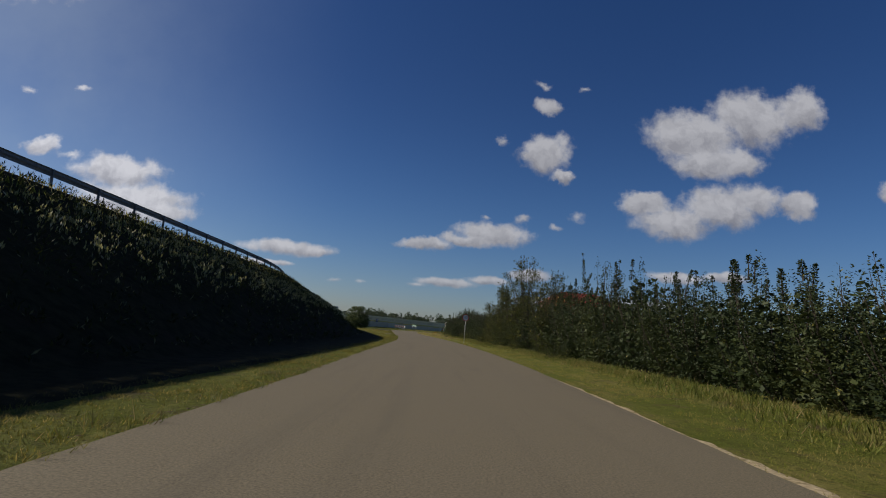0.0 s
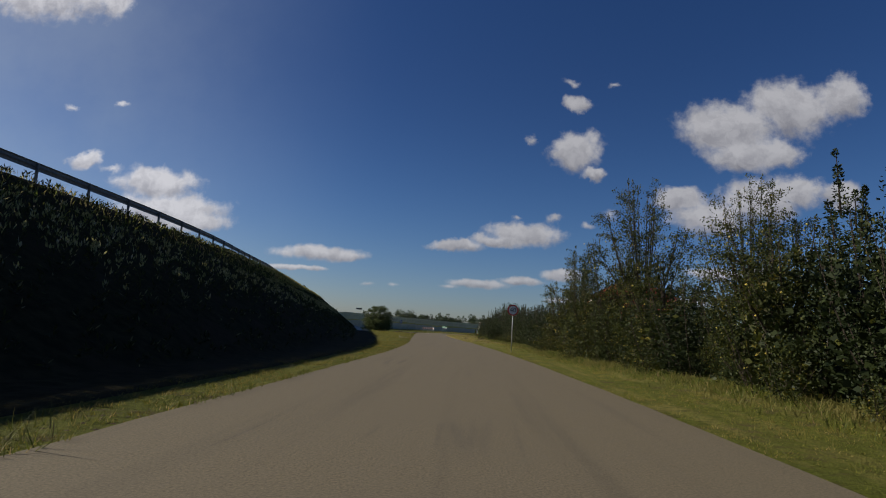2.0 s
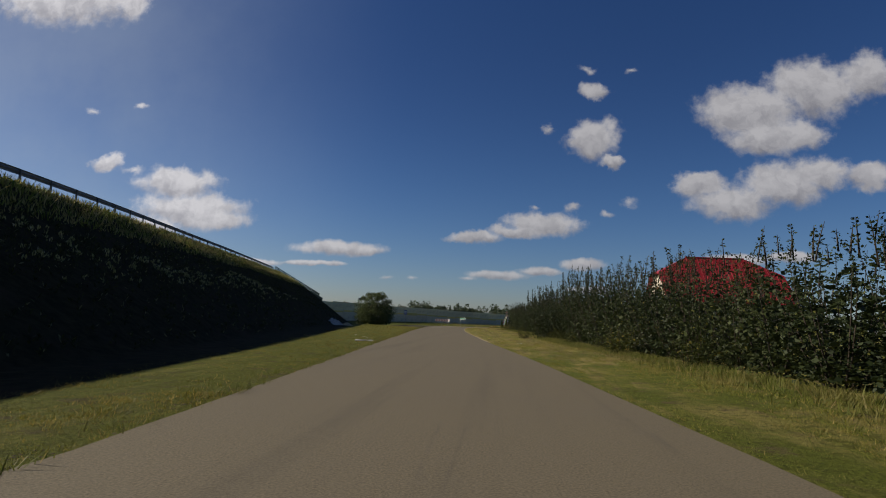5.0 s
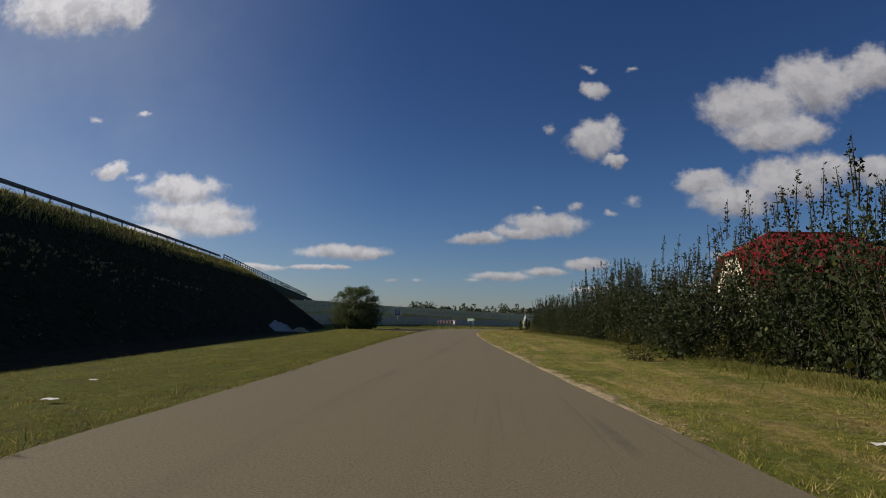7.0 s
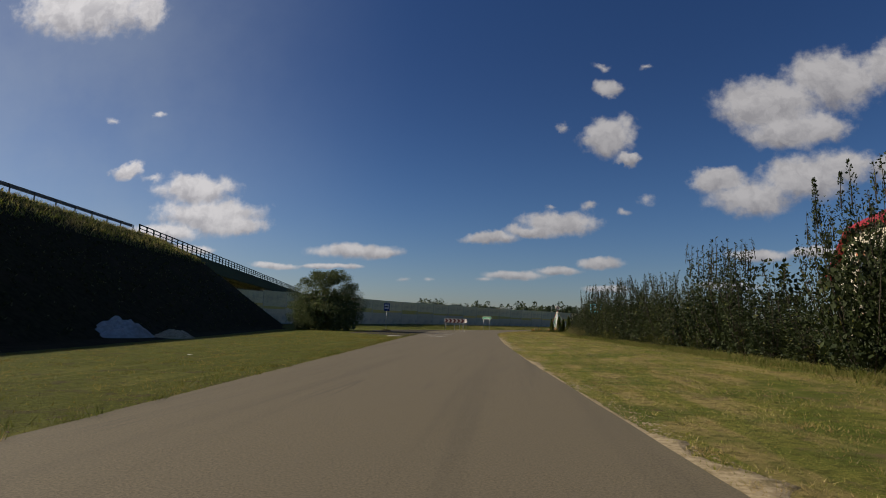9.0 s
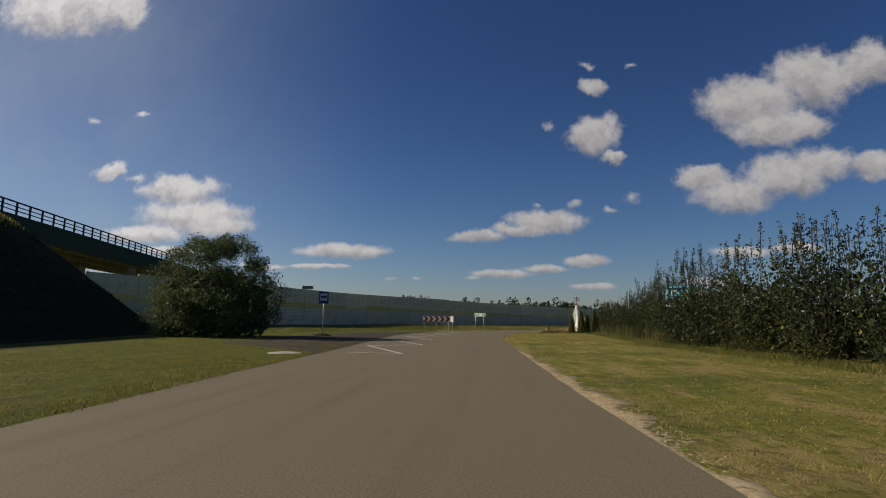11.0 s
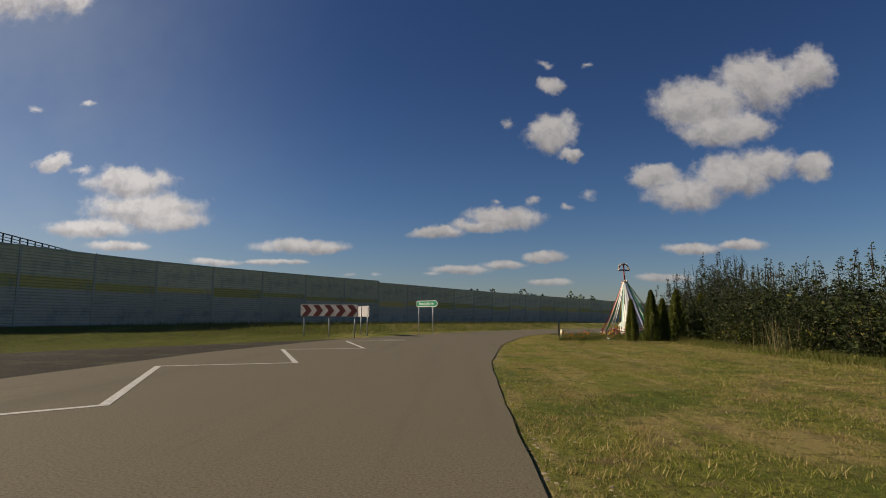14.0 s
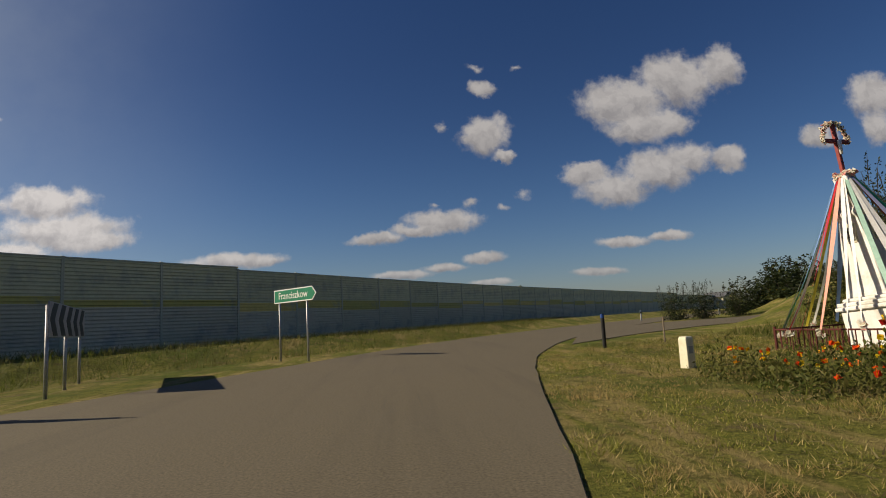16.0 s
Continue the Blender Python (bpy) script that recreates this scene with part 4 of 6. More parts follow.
# ---- the house behind the hedge ----
def build_house():
    x0, x1, y0, y1, ze, zr = 23.8, 40.4, 156.0, 167.0, 6.2, 12.2
    ym, zk = (y0 + y1) / 2, 9.6
    house = thing("house", "unplastered block house with a red half-hipped sheet roof", "house", at=(0, 0, 0))
    house.matrix_basis = Matrix.Translation((1.5, -34.3, -0.52)) @ Matrix.Diagonal((1.33, 1.33, 1.35, 1))
    k = (zr - ze) / ((y1 - y0) / 2)
    dk = (zr - zk) / k
    gable = [(y0, -0.1), (y1, -0.1), (y1, ze), (ym + dk, zk), (ym - dk, zk), (y0, ze)]
    turn = Matrix.Rotation(radians(90), 4, "Z")
    for name, x in (("west_wall", x0), ("east_wall", x1 - 0.3)):
        s = Shape().prism(gable, -0.3, turn)
        s.v = [(v[0] + x, v[1], v[2]) for v in s.v]
        part(name, s.mesh(name, M_MORTAR), house)
    part("south_wall", Shape().box(x0 + 0.3, y0, -0.1, x1 - 0.3, y0 + 0.3, ze).mesh("south_wall", M_BLOCK), house)
    part("north_wall", Shape().box(x0 + 0.3, y1 - 0.3, -0.1, x1 - 0.3, y1, ze).mesh("north_wall", M_BLOCK), house)
    o = 0.9
    ez = ze - o * k
    r0, r1 = x0 + 4.0, x1 - 4.0
    hx = 0.7
    for sy, name in ((-1, "south_roof"), (1, "north_roof")):
        ye = ym + sy * ((y1 - y0) / 2 + o)
        yk = ym + sy * dk
        top = [(r0, ym, zr), (r1, ym, zr), (x1 + hx, yk, zk), (x1 + hx, ye, ez), (x0 - hx, ye, ez), (x0 - hx, yk, zk)]
        s = Shape()
        s.v = [(a, b, c_ + 0.22) for a, b, c_ in top] + [(a, b, c_ + 0.04) for a, b, c_ in top]
        m = len(top)
        s.f = [list(range(m)), list(range(2 * m - 1, m - 1, -1))] + [[(i + 1) % m, i, m + i, m + (i + 1) % m] for i in range(m)]
        part(name, s.mesh(name, M_ROOF), house, "red sheet roof slope")
        # standing seams
        for i in range(1, 34):
            x = x0 - hx + (x1 - x0 + 2 * hx) * i / 34
            if x < r0:
                f = (x - (x0 - hx)) / (r0 - (x0 - hx))
                yt, zt = yk + (ym - yk) * f, zk + (zr - zk) * f
            elif x > r1:
                f = (x1 + hx - x) / (x1 + hx - r1)
                yt, zt = yk + (ym - yk) * f, zk + (zr - zk) * f
            else:
                yt, zt = ym, zr
            part("seam", Shape().tube([(x, ye, ez + 0.23), (x, yt, zt + 0.23)], 0.025, 4).mesh("seam", M_ROOF), house)
    for name, xe, xr in (("west_hip", x0 - hx, r0), ("east_hip", x1 + hx, r1)):
        tri = [(xe, ym - dk, zk), (xe, ym + dk, zk), (xr, ym, zr)]
        s = Shape()
        s.v = [(a, b, c_ + 0.225) for a, b, c_ in tri] + [(a, b, c_ + 0.03) for a, b, c_ in tri]
        s.f = [[0, 1, 2], [5, 4, 3], [0, 3, 4, 1], [1, 4, 5, 2], [2, 5, 3, 0]]
        part(name, s.mesh(name, M_ROOF), house, "red sheet half-hip")
    part("ridge_cap", Shape().tube([(r0, ym, zr + 0.24), (r1, ym, zr + 0.24)], 0.11, 8).mesh("ridge_cap", M_ROOF), house)
    # balcony door and window in the west gable
    def opening(y, z, w, h):
        win = part("window", Shape().box(x0 - 0.05, y - w / 2, z, x0 - 0.02, y + w / 2, z + h).mesh("window", M_GLASS), house, "dark glazed window")
        fr = Shape()
        for a, b in ((y - w / 2 - 0.08, y - w / 2), (y + w / 2, y + w / 2 + 0.08), (y - 0.04, y + 0.04)):
            fr.box(x0 - 0.09, a, z, x0 - 0.01, b, z + h)
        fr.box(x0 - 0.09, y - w / 2 - 0.08, z + h, x0 - 0.01, y + w / 2 + 0.08, z + h + 0.09)
        part("window_frame", fr.mesh("window_frame", M_FRAME), win)
        part("lintel", Shape().box(x0 - 0.06, y - w / 2 - 0.3, z + h + 0.12, x0 - 0.005, y + w / 2 + 0.3, z + h + 0.36).mesh("lintel", M_BRICK), win, "red brick lintel")
    opening(162.6, 5.2, 1.5, 2.2)
    opening(163.5, 1.0, 1.4, 1.5)
    part("balcony", Shape().box(x0 - 1.2, 160.4, 4.75, x0, 164.0, 4.95).mesh("balcony", M_CONCRETE), house, "bare concrete balcony slab")
    # block courses of the gable that faces the road
    block = Shape().box(-0.03, -0.245, -0.115, 0.0, 0.245, 0.115).mesh("block", M_BLOCK)
    z, row = 0.15, 0
    while z < zk:
        half = (y1 - y0) / 2 if z < ze else (y1 - y0) / 2 - (z - ze) / k
        y = ym - half + (0.26 if row % 2 else 0.5)
        while y < ym + half - 0.2:
            hit = (abs(y - 162.6) < 1.1 and 5.0 < z < 7.8) or (abs(y - 163.5) < 1.0 and 0.9 < z < 2.9)
            if y > ym - 3.2 and not hit and z > 1.2:
                part("block", block, house).matrix_basis = pose(x0 - 0.0, y, z)
            y += 0.51
        z += 0.245
        row += 1


build_house()


# ---- wayside cross with its ribbons ----
def ribbon_material(name, colour):
    return surface(name, tuple(0.85 * v for v in colour), colour, 20.0, 0.5)


def build_wayside_cross():
    at = Vector((3.75, 213.5, -0.08))
    shrine = thing("wayside_cross", "whitewashed wayside pillar topped by a red-brown cross with a garland", "wayside cross", at=at)
    # the old pillar leans
    shrine.matrix_basis = Matrix.Translation(at) @ Matrix.Rotation(radians(7.0), 4, Vector((-0.48, -0.87, 0))) @ Matrix.Rotation(radians(14), 4, "Z") @ Matrix.Diagonal((1.08, 1.08, 1.08, 1))
    part("base", Shape().box(-0.62, -0.62, -0.1, 0.62, 0.62, 0.2).mesh("base", M_LIME, 0.02), shrine)
    part("pedestal", Shape().box(-0.45, -0.45, 0.2, 0.45, 0.45, 0.86).mesh("pedestal", M_LIME, 0.03), shrine, "square whitewashed pedestal")
    for z0, z1, w in ((0.86, 0.93, 0.50), (0.93, 1.0, 0.47), (1.0, 1.06, 0.40)):
        part("ledge", Shape().box(-w, -w, z0, w, w, z1).mesh("ledge", M_LIME, 0.018), shrine)

    def taper(rings):
        s = Shape()
        for w, z in rings:
            s.v += [(-w, -w, z), (w, -w, z), (w, w, z), (-w, w, z)]
        k = len(rings)
        for i in range(k - 1):
            for j in range(4):
                s.f.append([4 * i + j, 4 * i + (j + 1) % 4, 4 * i + 4 + (j + 1) % 4, 4 * i + 4 + j])
        s.f += [[3, 2, 1, 0], [4 * k - 4, 4 * k - 3, 4 * k - 2, 4 * k - 1]]
        return s
    part("pillar", taper(((0.34, 1.06), (0.315, 1.2), (0.27, 1.75), (0.225, 2.25), (0.205, 2.42), (0.235, 2.46), (0.235, 2.52), (0.16, 2.6), (0.12, 3.2))).mesh("pillar", M_LIME, 0.012), shrine, "tapering whitewashed pillar")
    for turn in (0, -90):
        face = Matrix.Rotation(radians(turn), 4, "Z")
        part("niche", Shape().box(-0.09, -0.262, 1.98, 0.09, -0.2, 2.32, face).mesh("niche", M_CREAM, 0.01), shrine, "shallow cream niche")
        # a flat dark block, coloured for the shade within the niche
        part("niche_recess", Shape().box(-0.055, -0.268, 2.02, 0.055, -0.25, 2.26, face).mesh("niche_recess", M_OLDCONC), shrine, "dark block for the shade inside the niche")
    tilt = Matrix.Translation((0, 0, 3.15)) @ Matrix.Rotation(radians(5.0), 4, "Y") @ Matrix.Translation((0, 0, -3.15))
    cross = part("cross", Shape().box(-0.035, -0.03, 3.1, 0.035, 0.03, 4.22).box(-0.29, -0.028, 3.80, 0.29, 0.028, 3.87).mesh("cross", M_CROSS, 0.006), shrine, "red-brown painted cross")
    cross.matrix_basis = tilt
    part("figure", Shape().tube([(0, -0.05, 3.58), (0, -0.06, 3.84)], [0.025, 0.035], 8).mesh("figure", M_LIME, smooth=True), cross)
    # garland: an arch of small blossoms over the cross arms
    pts = [Vector((0.31 * math.cos(math.pi * i / 45), 0, 3.82 + 0.36 * math.sin(math.pi * i / 45))) for i in range(46)]
    arch = part("garland", Shape().tube(pts, 0.018, 6).mesh("garland", M_LEAF_PLUM), shrine, "garland arch of white blossoms")
    arch.matrix_basis = tilt
    blob = []
    for p in pts:
        for _ in range(4):
            blob.append(petal(np.array(p) + rng.normal(0, 0.02, 3), 0.03))
    part("blossoms", quads_mesh("blossoms", np.concatenate(blob), M_BLOSSOM), arch, "white and cream blossoms")
    blob = [petal(np.array((0.12 * math.cos(a), 0.12 * math.sin(a), 3.2)) + rng.normal(0, 0.03, 3), 0.05) for a in np.linspace(0, 6.2, 40)]
    part("knot_of_flowers", quads_mesh("knot_of_flowers", np.concatenate(blob), M_BLOSSOM), shrine, "knot of white paper flowers")
    hues = {"white": (0.8, 0.79, 0.75), "red": (0.50, 0.025, 0.03), "pink": (0.78, 0.36, 0.28), "green": (0.02, 0.30, 0.13), "blue": (0.20, 0.32, 0.60), "lavender": (0.46, 0.47, 0.66), "yellow": (0.72, 0.60, 0.08), "orange": (0.62, 0.12, 0.05), "grey": (0.30, 0.38, 0.40), "mint": (0.35, 0.55, 0.45)}
    mats = {k: ribbon_material("ribbon_" + k, v) for k, v in hues.items()}
    order = ["pink", "white", "white", "mint", "white", "white", "lavender", "green", "green", "yellow", "white", "red", "white", "orange", "white", "green", "white", "red", "white", "blue", "white", "yellow", "white", "green", "grey", "blue", "red", "red"]
    n = len(order)
    for i, hue in enumerate(order):
        a = 2 * math.pi * (i + 0.25 * math.sin(2.3 * i)) / n + math.pi
        top = Vector((0.12 * math.cos(a), 0.12 * math.sin(a), 3.17))
        foot = Vector((1.62 * math.cos(a), 1.62 * math.sin(a), 0.60 + 0.03 * (i % 3)))
        side = Vector((-math.sin(a), math.cos(a), 0))
        rows = []
        for j in range(11):
            t = j / 10
            p = top.lerp(foot, t)
            p.z -= (0.05 + 0.05 * (i % 3)) * math.sin(math.pi * t)
            w = 0.024 + 0.022 * min(1.0, 3 * t) + 0.006 * math.sin(5 * t + i)
            tw = side * math.cos(0.9 * t + 0.5 * math.sin(i)) + Vector((0, 0, 1)) * math.sin(0.9 * t + 0.5 * math.sin(i)) * 0.6
            rows.append([p - tw * w, p + tw * w])
        strip = part("ribbon", Shape().sheet(rows).mesh("ribbon", mats[hue]), shrine, hue + " satin ribbon")
        if i % 2 == 0:
            tie = np.concatenate([petal(np.array(foot) + rng.normal(0, 0.03, 3), 0.05) for _ in range(6)])
            part("paper_flower", quads_mesh("paper_flower", tie, M_BLOSSOM), strip, "white paper flower at the ribbon's end")
    return at


def petal(c0, size):
    """A small star of three loose faces."""
    out = []
    for _ in range(3):
        d = rng.normal(0, 1, 3)
        d /= np.linalg.norm(d)
        e = np.cross(d, rng.normal(0, 1, 3))
        e /= np.linalg.norm(e) + 1e-9
        out.append([c0 + size * d, c0 + size * e, c0 - size * d, c0 - size * e])
    return np.array(out)


M_BLOSSOM = foliage("white_blossom", (0.6, 0.55, 0.42), (0.8, 0.78, 0.7), (0.65, 0.3, 0.25), 0.15, 0.2)
M_RED_FLOWER = foliage("orange_red_flowers", (0.5, 0.05, 0.01), (0.75, 0.16, 0.01), (0.75, 0.45, 0.02), 0.3, 0.2)
M_YELLOW_FLOWER = foliage("yellow_flowers", (0.65, 0.42, 0.02), (0.75, 0.55, 0.03), (0.7, 0.2, 0.02), 0.15, 0.2)
M_CRIMSON = foliage("crimson_flowers", (0.4, 0.015, 0.02), (0.6, 0.03, 0.035), (0.65, 0.15, 0.1), 0.12, 0.2)
SHRINE = build_wayside_cross()


def build_low_fence():
    fence = thing("low_fence", "low rust-red iron fence round the wayside cross", "fence", at=SHRINE, turn=14.0)
    h, r = 0.62, 1.34
    bar = Shape().tube([(0, 0, 0.0), (0, 0, h - 0.06)], 0.012, 6).mesh("picket", M_FENCE)
    for side in range(4):
        w = side * math.pi / 2
        ca, sa = math.cos(w), math.sin(w)

        def at(u):
            return (ca * u - sa * -r, sa * u + ca * -r)
        for z in (0.12, h - 0.06):
            a, b = at(-r), at(r)
            part("rail", Shape().tube([(*a, z), (*b, z)], 0.018, 6).mesh("rail", M_FENCE), fence)
        part("post", Shape().tube([(*at(-r), -0.1), (*at(-r), h)], 0.028, 8).mesh("post", M_FENCE), fence)
        for i in range(1, 22):
            part("picket", bar, fence).matrix_basis = pose(*at(-r + 2 * r * i / 22), 0)


build_low_fence()


# ---- posts and small things by the road ----
MANHOLE = (-7.72, 92.15)


def build_small_things():
    b = thing("concrete_bollard", "cream concrete marker bollard standing in the grass", "bollard", at=(-0.42, 213.1, -0.05), turn=20)
    s = Shape()
    for w, z in ((0.09, 0.0), (0.085, 0.54), (0.072, 0.58)):
        s.v += [(-w, -w, z), (w, -w, z), (w, w, z), (-w, w, z)]
    for i in range(2):
        for j in range(4):
            s.f.append([4 * i + j, 4 * i + (j + 1) % 4, 4 * i + 4 + (j + 1) % 4, 4 * i + 4 + j])
    s.f += [[3, 2, 1, 0], [8, 9, 10, 11]]
    part("body", s.mesh("body", M_CREAM, 0.008), b)
    part("mark", Shape().box(-0.045, -0.094, 0.3, 0.045, -0.08, 0.42).mesh("mark", M_CONCRETE), b, "weathered grey mark")
    p = thing("marker_post", "dark marker post with a blue top beside the junction", "post", at=(0.57, 219.7, -0.05))
    part("shaft", Shape().tube([(0, 0, -0.2), (0, 0, 0.9)], 0.055, 10).mesh("shaft", M_BLACK), p)
    part("cap", Shape().tube([(0, 0, 0.9), (0, 0, 1.02)], [0.06, 0.05], 10).mesh("cap", M_BLUE), p, "blue cap")
    q = thing("stake", "thin grey stake in the grass by the side road", "stake", at=(2.2, 219.4, -0.05))
    part("rod", Shape().tube([(0, 0, -0.2), (0.02, 0, 0.85)], 0.022, 8).mesh("rod", M_WOOD), q)
    k = thing("bucket", "small white plastic bucket with flowers by the fence", "bucket", at=(1.55, 210.6, 0.0))
    part("pail", Shape().tube([(0, 0, 0.0), (0, 0, 0.2)], [0.085, 0.11], 16).mesh("pail", M_WHITE, smooth=True), k)
    part("bail", Shape().tube([(-0.1, 0, 0.19), (-0.06, 0, 0.36), (0, 0, 0.41), (0.06, 0, 0.36), (0.1, 0, 0.19)], 0.006, 6).mesh("bail", M_STEEL), k)
    cover = thing("manhole_slab", "square worn concrete manhole slab set in the grass", "manhole cover", at=(MANHOLE[0], MANHOLE[1], -0.03), turn=12)
    part("slab", Shape().box(-0.5, -0.62, -0.1, 0.5, 0.62, 0.045).mesh("slab", M_CONCRETE, 0.02), cover)
    part("lid", Shape().tube([(0, 0, 0.045), (0, 0, 0.056)], [0.31, 0.3], 24).mesh("lid", M_OLDCONC), cover, "darker round lid")
    slab = thing("concrete_cover", "pale concrete cover slab lying in the grass", "slab", at=(-13.9, 162.3, -0.03), turn=8)
    s = Shape().sheet([[(0.62 * r * math.cos(a) * (1 + 0.12 * noise.noise(Vector((math.cos(a), math.sin(a), 4)))), 0.6 * r * math.sin(a), 0.05 * (1 - r ** 6) - 0.03 * (r > 0.99)) for a in [2 * math.pi * j / 20 for j in range(21)]] for r in (1.0, 0.93, 0.6, 0.05)])
    part("slab", s.mesh("slab", M_CONCRETE), slab)
    head = thing("culvert_headwall", "pale concrete culvert head with sand at the embankment foot", "culvert", at=(-23.6, 142.6, -0.1), turn=80)

    def heap(cx, cy, wide, deep, tall, seed):
        out = []
        for r in (1.0, 0.93, 0.82, 0.68, 0.52, 0.36, 0.2, 0.03):
            row = []
            for k in range(37):
                w = 2 * math.pi * k / 36
                c, d = r * math.cos(w), r * math.sin(w)
                rough = 0.45 * noise.noise(Vector((c * 2.2, d * 2.2, seed))) + 0.30 * noise.noise(Vector((c * 7, d * 7, seed + 3)))
                row.append((cx + wide * c * (1 + 0.15 * noise.noise(Vector((math.cos(w) * 2, math.sin(w) * 2, seed)))), cy + deep * d, tall * (1 - r ** 1.7) * (1 + rough) - 0.06 * (r > 0.99)))
            out.append(row)
        return Shape().sheet(out)
    part("headwall", heap(0, 0, 2.3, 1.4, 0.95, 3).mesh("headwall", M_CONCRETE), head, "rounded weathered grey concrete head")
    part("apron", heap(2.6, -1.0, 1.5, 0.9, 0.5, 8).mesh("apron", M_SAND, smooth=True), head, "heap of pale sand beside it")
    for x, y, w in ((-8.9, 97.4, 0.1), (-10.0, 99.7, 0.08), (-8.2, 95.1, 0.08), (0.9, 96.5, 0.13), (-14.2, 133.0, 0.08)):
        rag = [[(x + w * (i - 2) * 0.45 * (1 + 0.3 * noise.noise(Vector((i, j, x)))), y + w * (j - 2) * 0.35, ground_height(x, y) + 0.05 + 0.25 * w * abs(noise.noise(Vector((i * 0.9, j * 0.9, y))))) for i in range(5)] for j in range(5)]
        ob = new("litter", Shape().sheet(rag).mesh("litter", M_WHITE))
        tagged(ob, "crumpled white scrap of litter in the grass", "litter", group="roadside litter")
    g = thing("gantry_sign", "distant dark sign on a thin post behind the noise wall", "road sign", at=(-47.0, 262.0, 0))
    part("plate", Shape().box(-1.2, 0, 7.6, 1.2, 0.08, 8.3).mesh("plate", M_DARKSTEEL), g)
    part("post", Shape().tube([(0, 0.12, -0.2), (0, 0.12, 8.2)], 0.08, 8).mesh("post", M_STEEL), g)
    for x, y in ((17.5, 256.0), (29, 262.5)):
        d = thing("delineator_post", "white delineator post at the road edge", "post", at=(x, y, 0.0), group="delineator posts")
        part("shaft", Shape().box(-0.06, -0.02, -0.2, 0.06, 0.02, 0.95).mesh("shaft", M_WHITE, 0.01), d)
        part("band", Shape().box(-0.063, -0.023, 0.68, 0.063, 0.023, 0.82).mesh("band", M_BLACK), d)
    f = thing("far_yellow_shed", "small pale yellow building far along the road", "building", at=(93, 372, 0.5), turn=38)
    part("wall", Shape().box(-4, -3, -1, 4, 3, 3.0).mesh("wall", M_CREAM), f)
    part("roof", Shape().prism([(-4.4, 3.0), (4.4, 3.0), (0, 4.6)], 7).mesh("roof", M_DARKSTEEL), f).matrix_basis = pose(0, -3.5, 0)


build_small_things()


# ---- plants ----
def leaf_quads(pos, size, stretch=0.55, droop=0.0, gen=None):
    """Loose leaf faces, turned every way, round the given points."""
    gen = gen or rng
    n = len(pos)
    d = gen.normal(0, 1, (n, 3))
    d[:, 2] -= droop
    d /= np.linalg.norm(d, axis=1)[:, None]
    e = np.cross(d, gen.normal(0, 1, (n, 3)))
    e /= np.linalg.norm(e, axis=1)[:, None] + 1e-9
    s = (size * gen.uniform(0.65, 1.3, n))[:, None]
    a = pos
    tip = pos + d * s * 1.0
    mid = pos + d * s * 0.45
    side = e * s * stretch * 0.5
    return np.stack([a, mid + side, tip, mid - side], 1)


def leaves_at(pos, aim, face, size, stretch, gen, ragged=0.55):
    """Leaf faces at the points: each reaches along aim and turns its blade towards face, with some disorder."""
    n = len(pos)
    d = aim + gen.normal(0, ragged, (n, 3))
    d /= np.linalg.norm(d, axis=1)[:, None] + 1e-9
    e = np.cross(d, face + gen.normal(0, ragged, (n, 3)))
    e /= np.linalg.norm(e, axis=1)[:, None] + 1e-9
    k = (size * gen.uniform(0.6, 1.3, n))[:, None]
    mid = pos + d * k * 0.45
    side = e * k * stretch * 0.5
    return np.stack([pos, mid + side, pos + d * k, mid - side], 1)


def leafy_rods(gen, rods, leaves, size, stretch, tufts=7):
    """Leaves round a set of bent rods (foot, knee, top, girth): plumes that are broad low down and run out to a point, set in tufts with gaps between them."""
    foot, knee, top, girth = (np.array([r[i] for r in rods]) for i in range(4))
    length = np.linalg.norm(top - foot, axis=1) * (0.4 + girth)
    k = gen.choice(len(rods), leaves, p=length / length.sum())
    step = gen.integers(0, tufts, leaves)
    gap = gen.uniform(0, 1, (len(rods), tufts))
    t = np.clip((step + 0.5 + gen.normal(0, 0.22, leaves)) / tufts, 0.02, 1.0)
    full = gap[k, step] > 0.12
    a, b, c = foot[k], knee[k], top[k]
    u = t[:, None]
    axis = a * (1 - u) ** 2 + 2 * b * u * (1 - u) + c * u * u
    way = gen.normal(0, 1, (leaves, 3))
    way[:, 2] *= 0.55
    way /= np.linalg.norm(way, axis=1)[:, None] + 1e-9
    reach = girth[k] * (0.08 + 0.92 * (1 - t) ** 0.55) * gen.uniform(0.25, 1.0, leaves) ** 0.5 * (0.7 + 0.6 * gap[k, step])
    pos = axis + way * reach[:, None]
    run = c - a
    run /= np.linalg.norm(run, axis=1)[:, None] + 1e-9
    ok = full & (pos[:, 2] > 0.06)
    up = np.array((0.0, 0.0, 1.0))
    return leaves_at(pos[ok], (way * 0.8 + run * 0.55)[ok], (way * 0.7 + up * 0.8)[ok], size, stretch, gen)


def rod_mesh(rods, radius, sides=4):
    s = Shape()
    for f, k, t, g in rods:
        f, k, t = (np.array(p, float) for p in (f, k, t))
        pts = [f * (1 - u) ** 2 + 2 * k * u * (1 - u) + t * u * u for u in (0.0, 0.33, 0.66, 1.0)]
        s.tube(pts, [radius, radius * 0.75, radius * 0.5, 0.004], sides, False)
    return s.mesh("trunk", M_BARK)


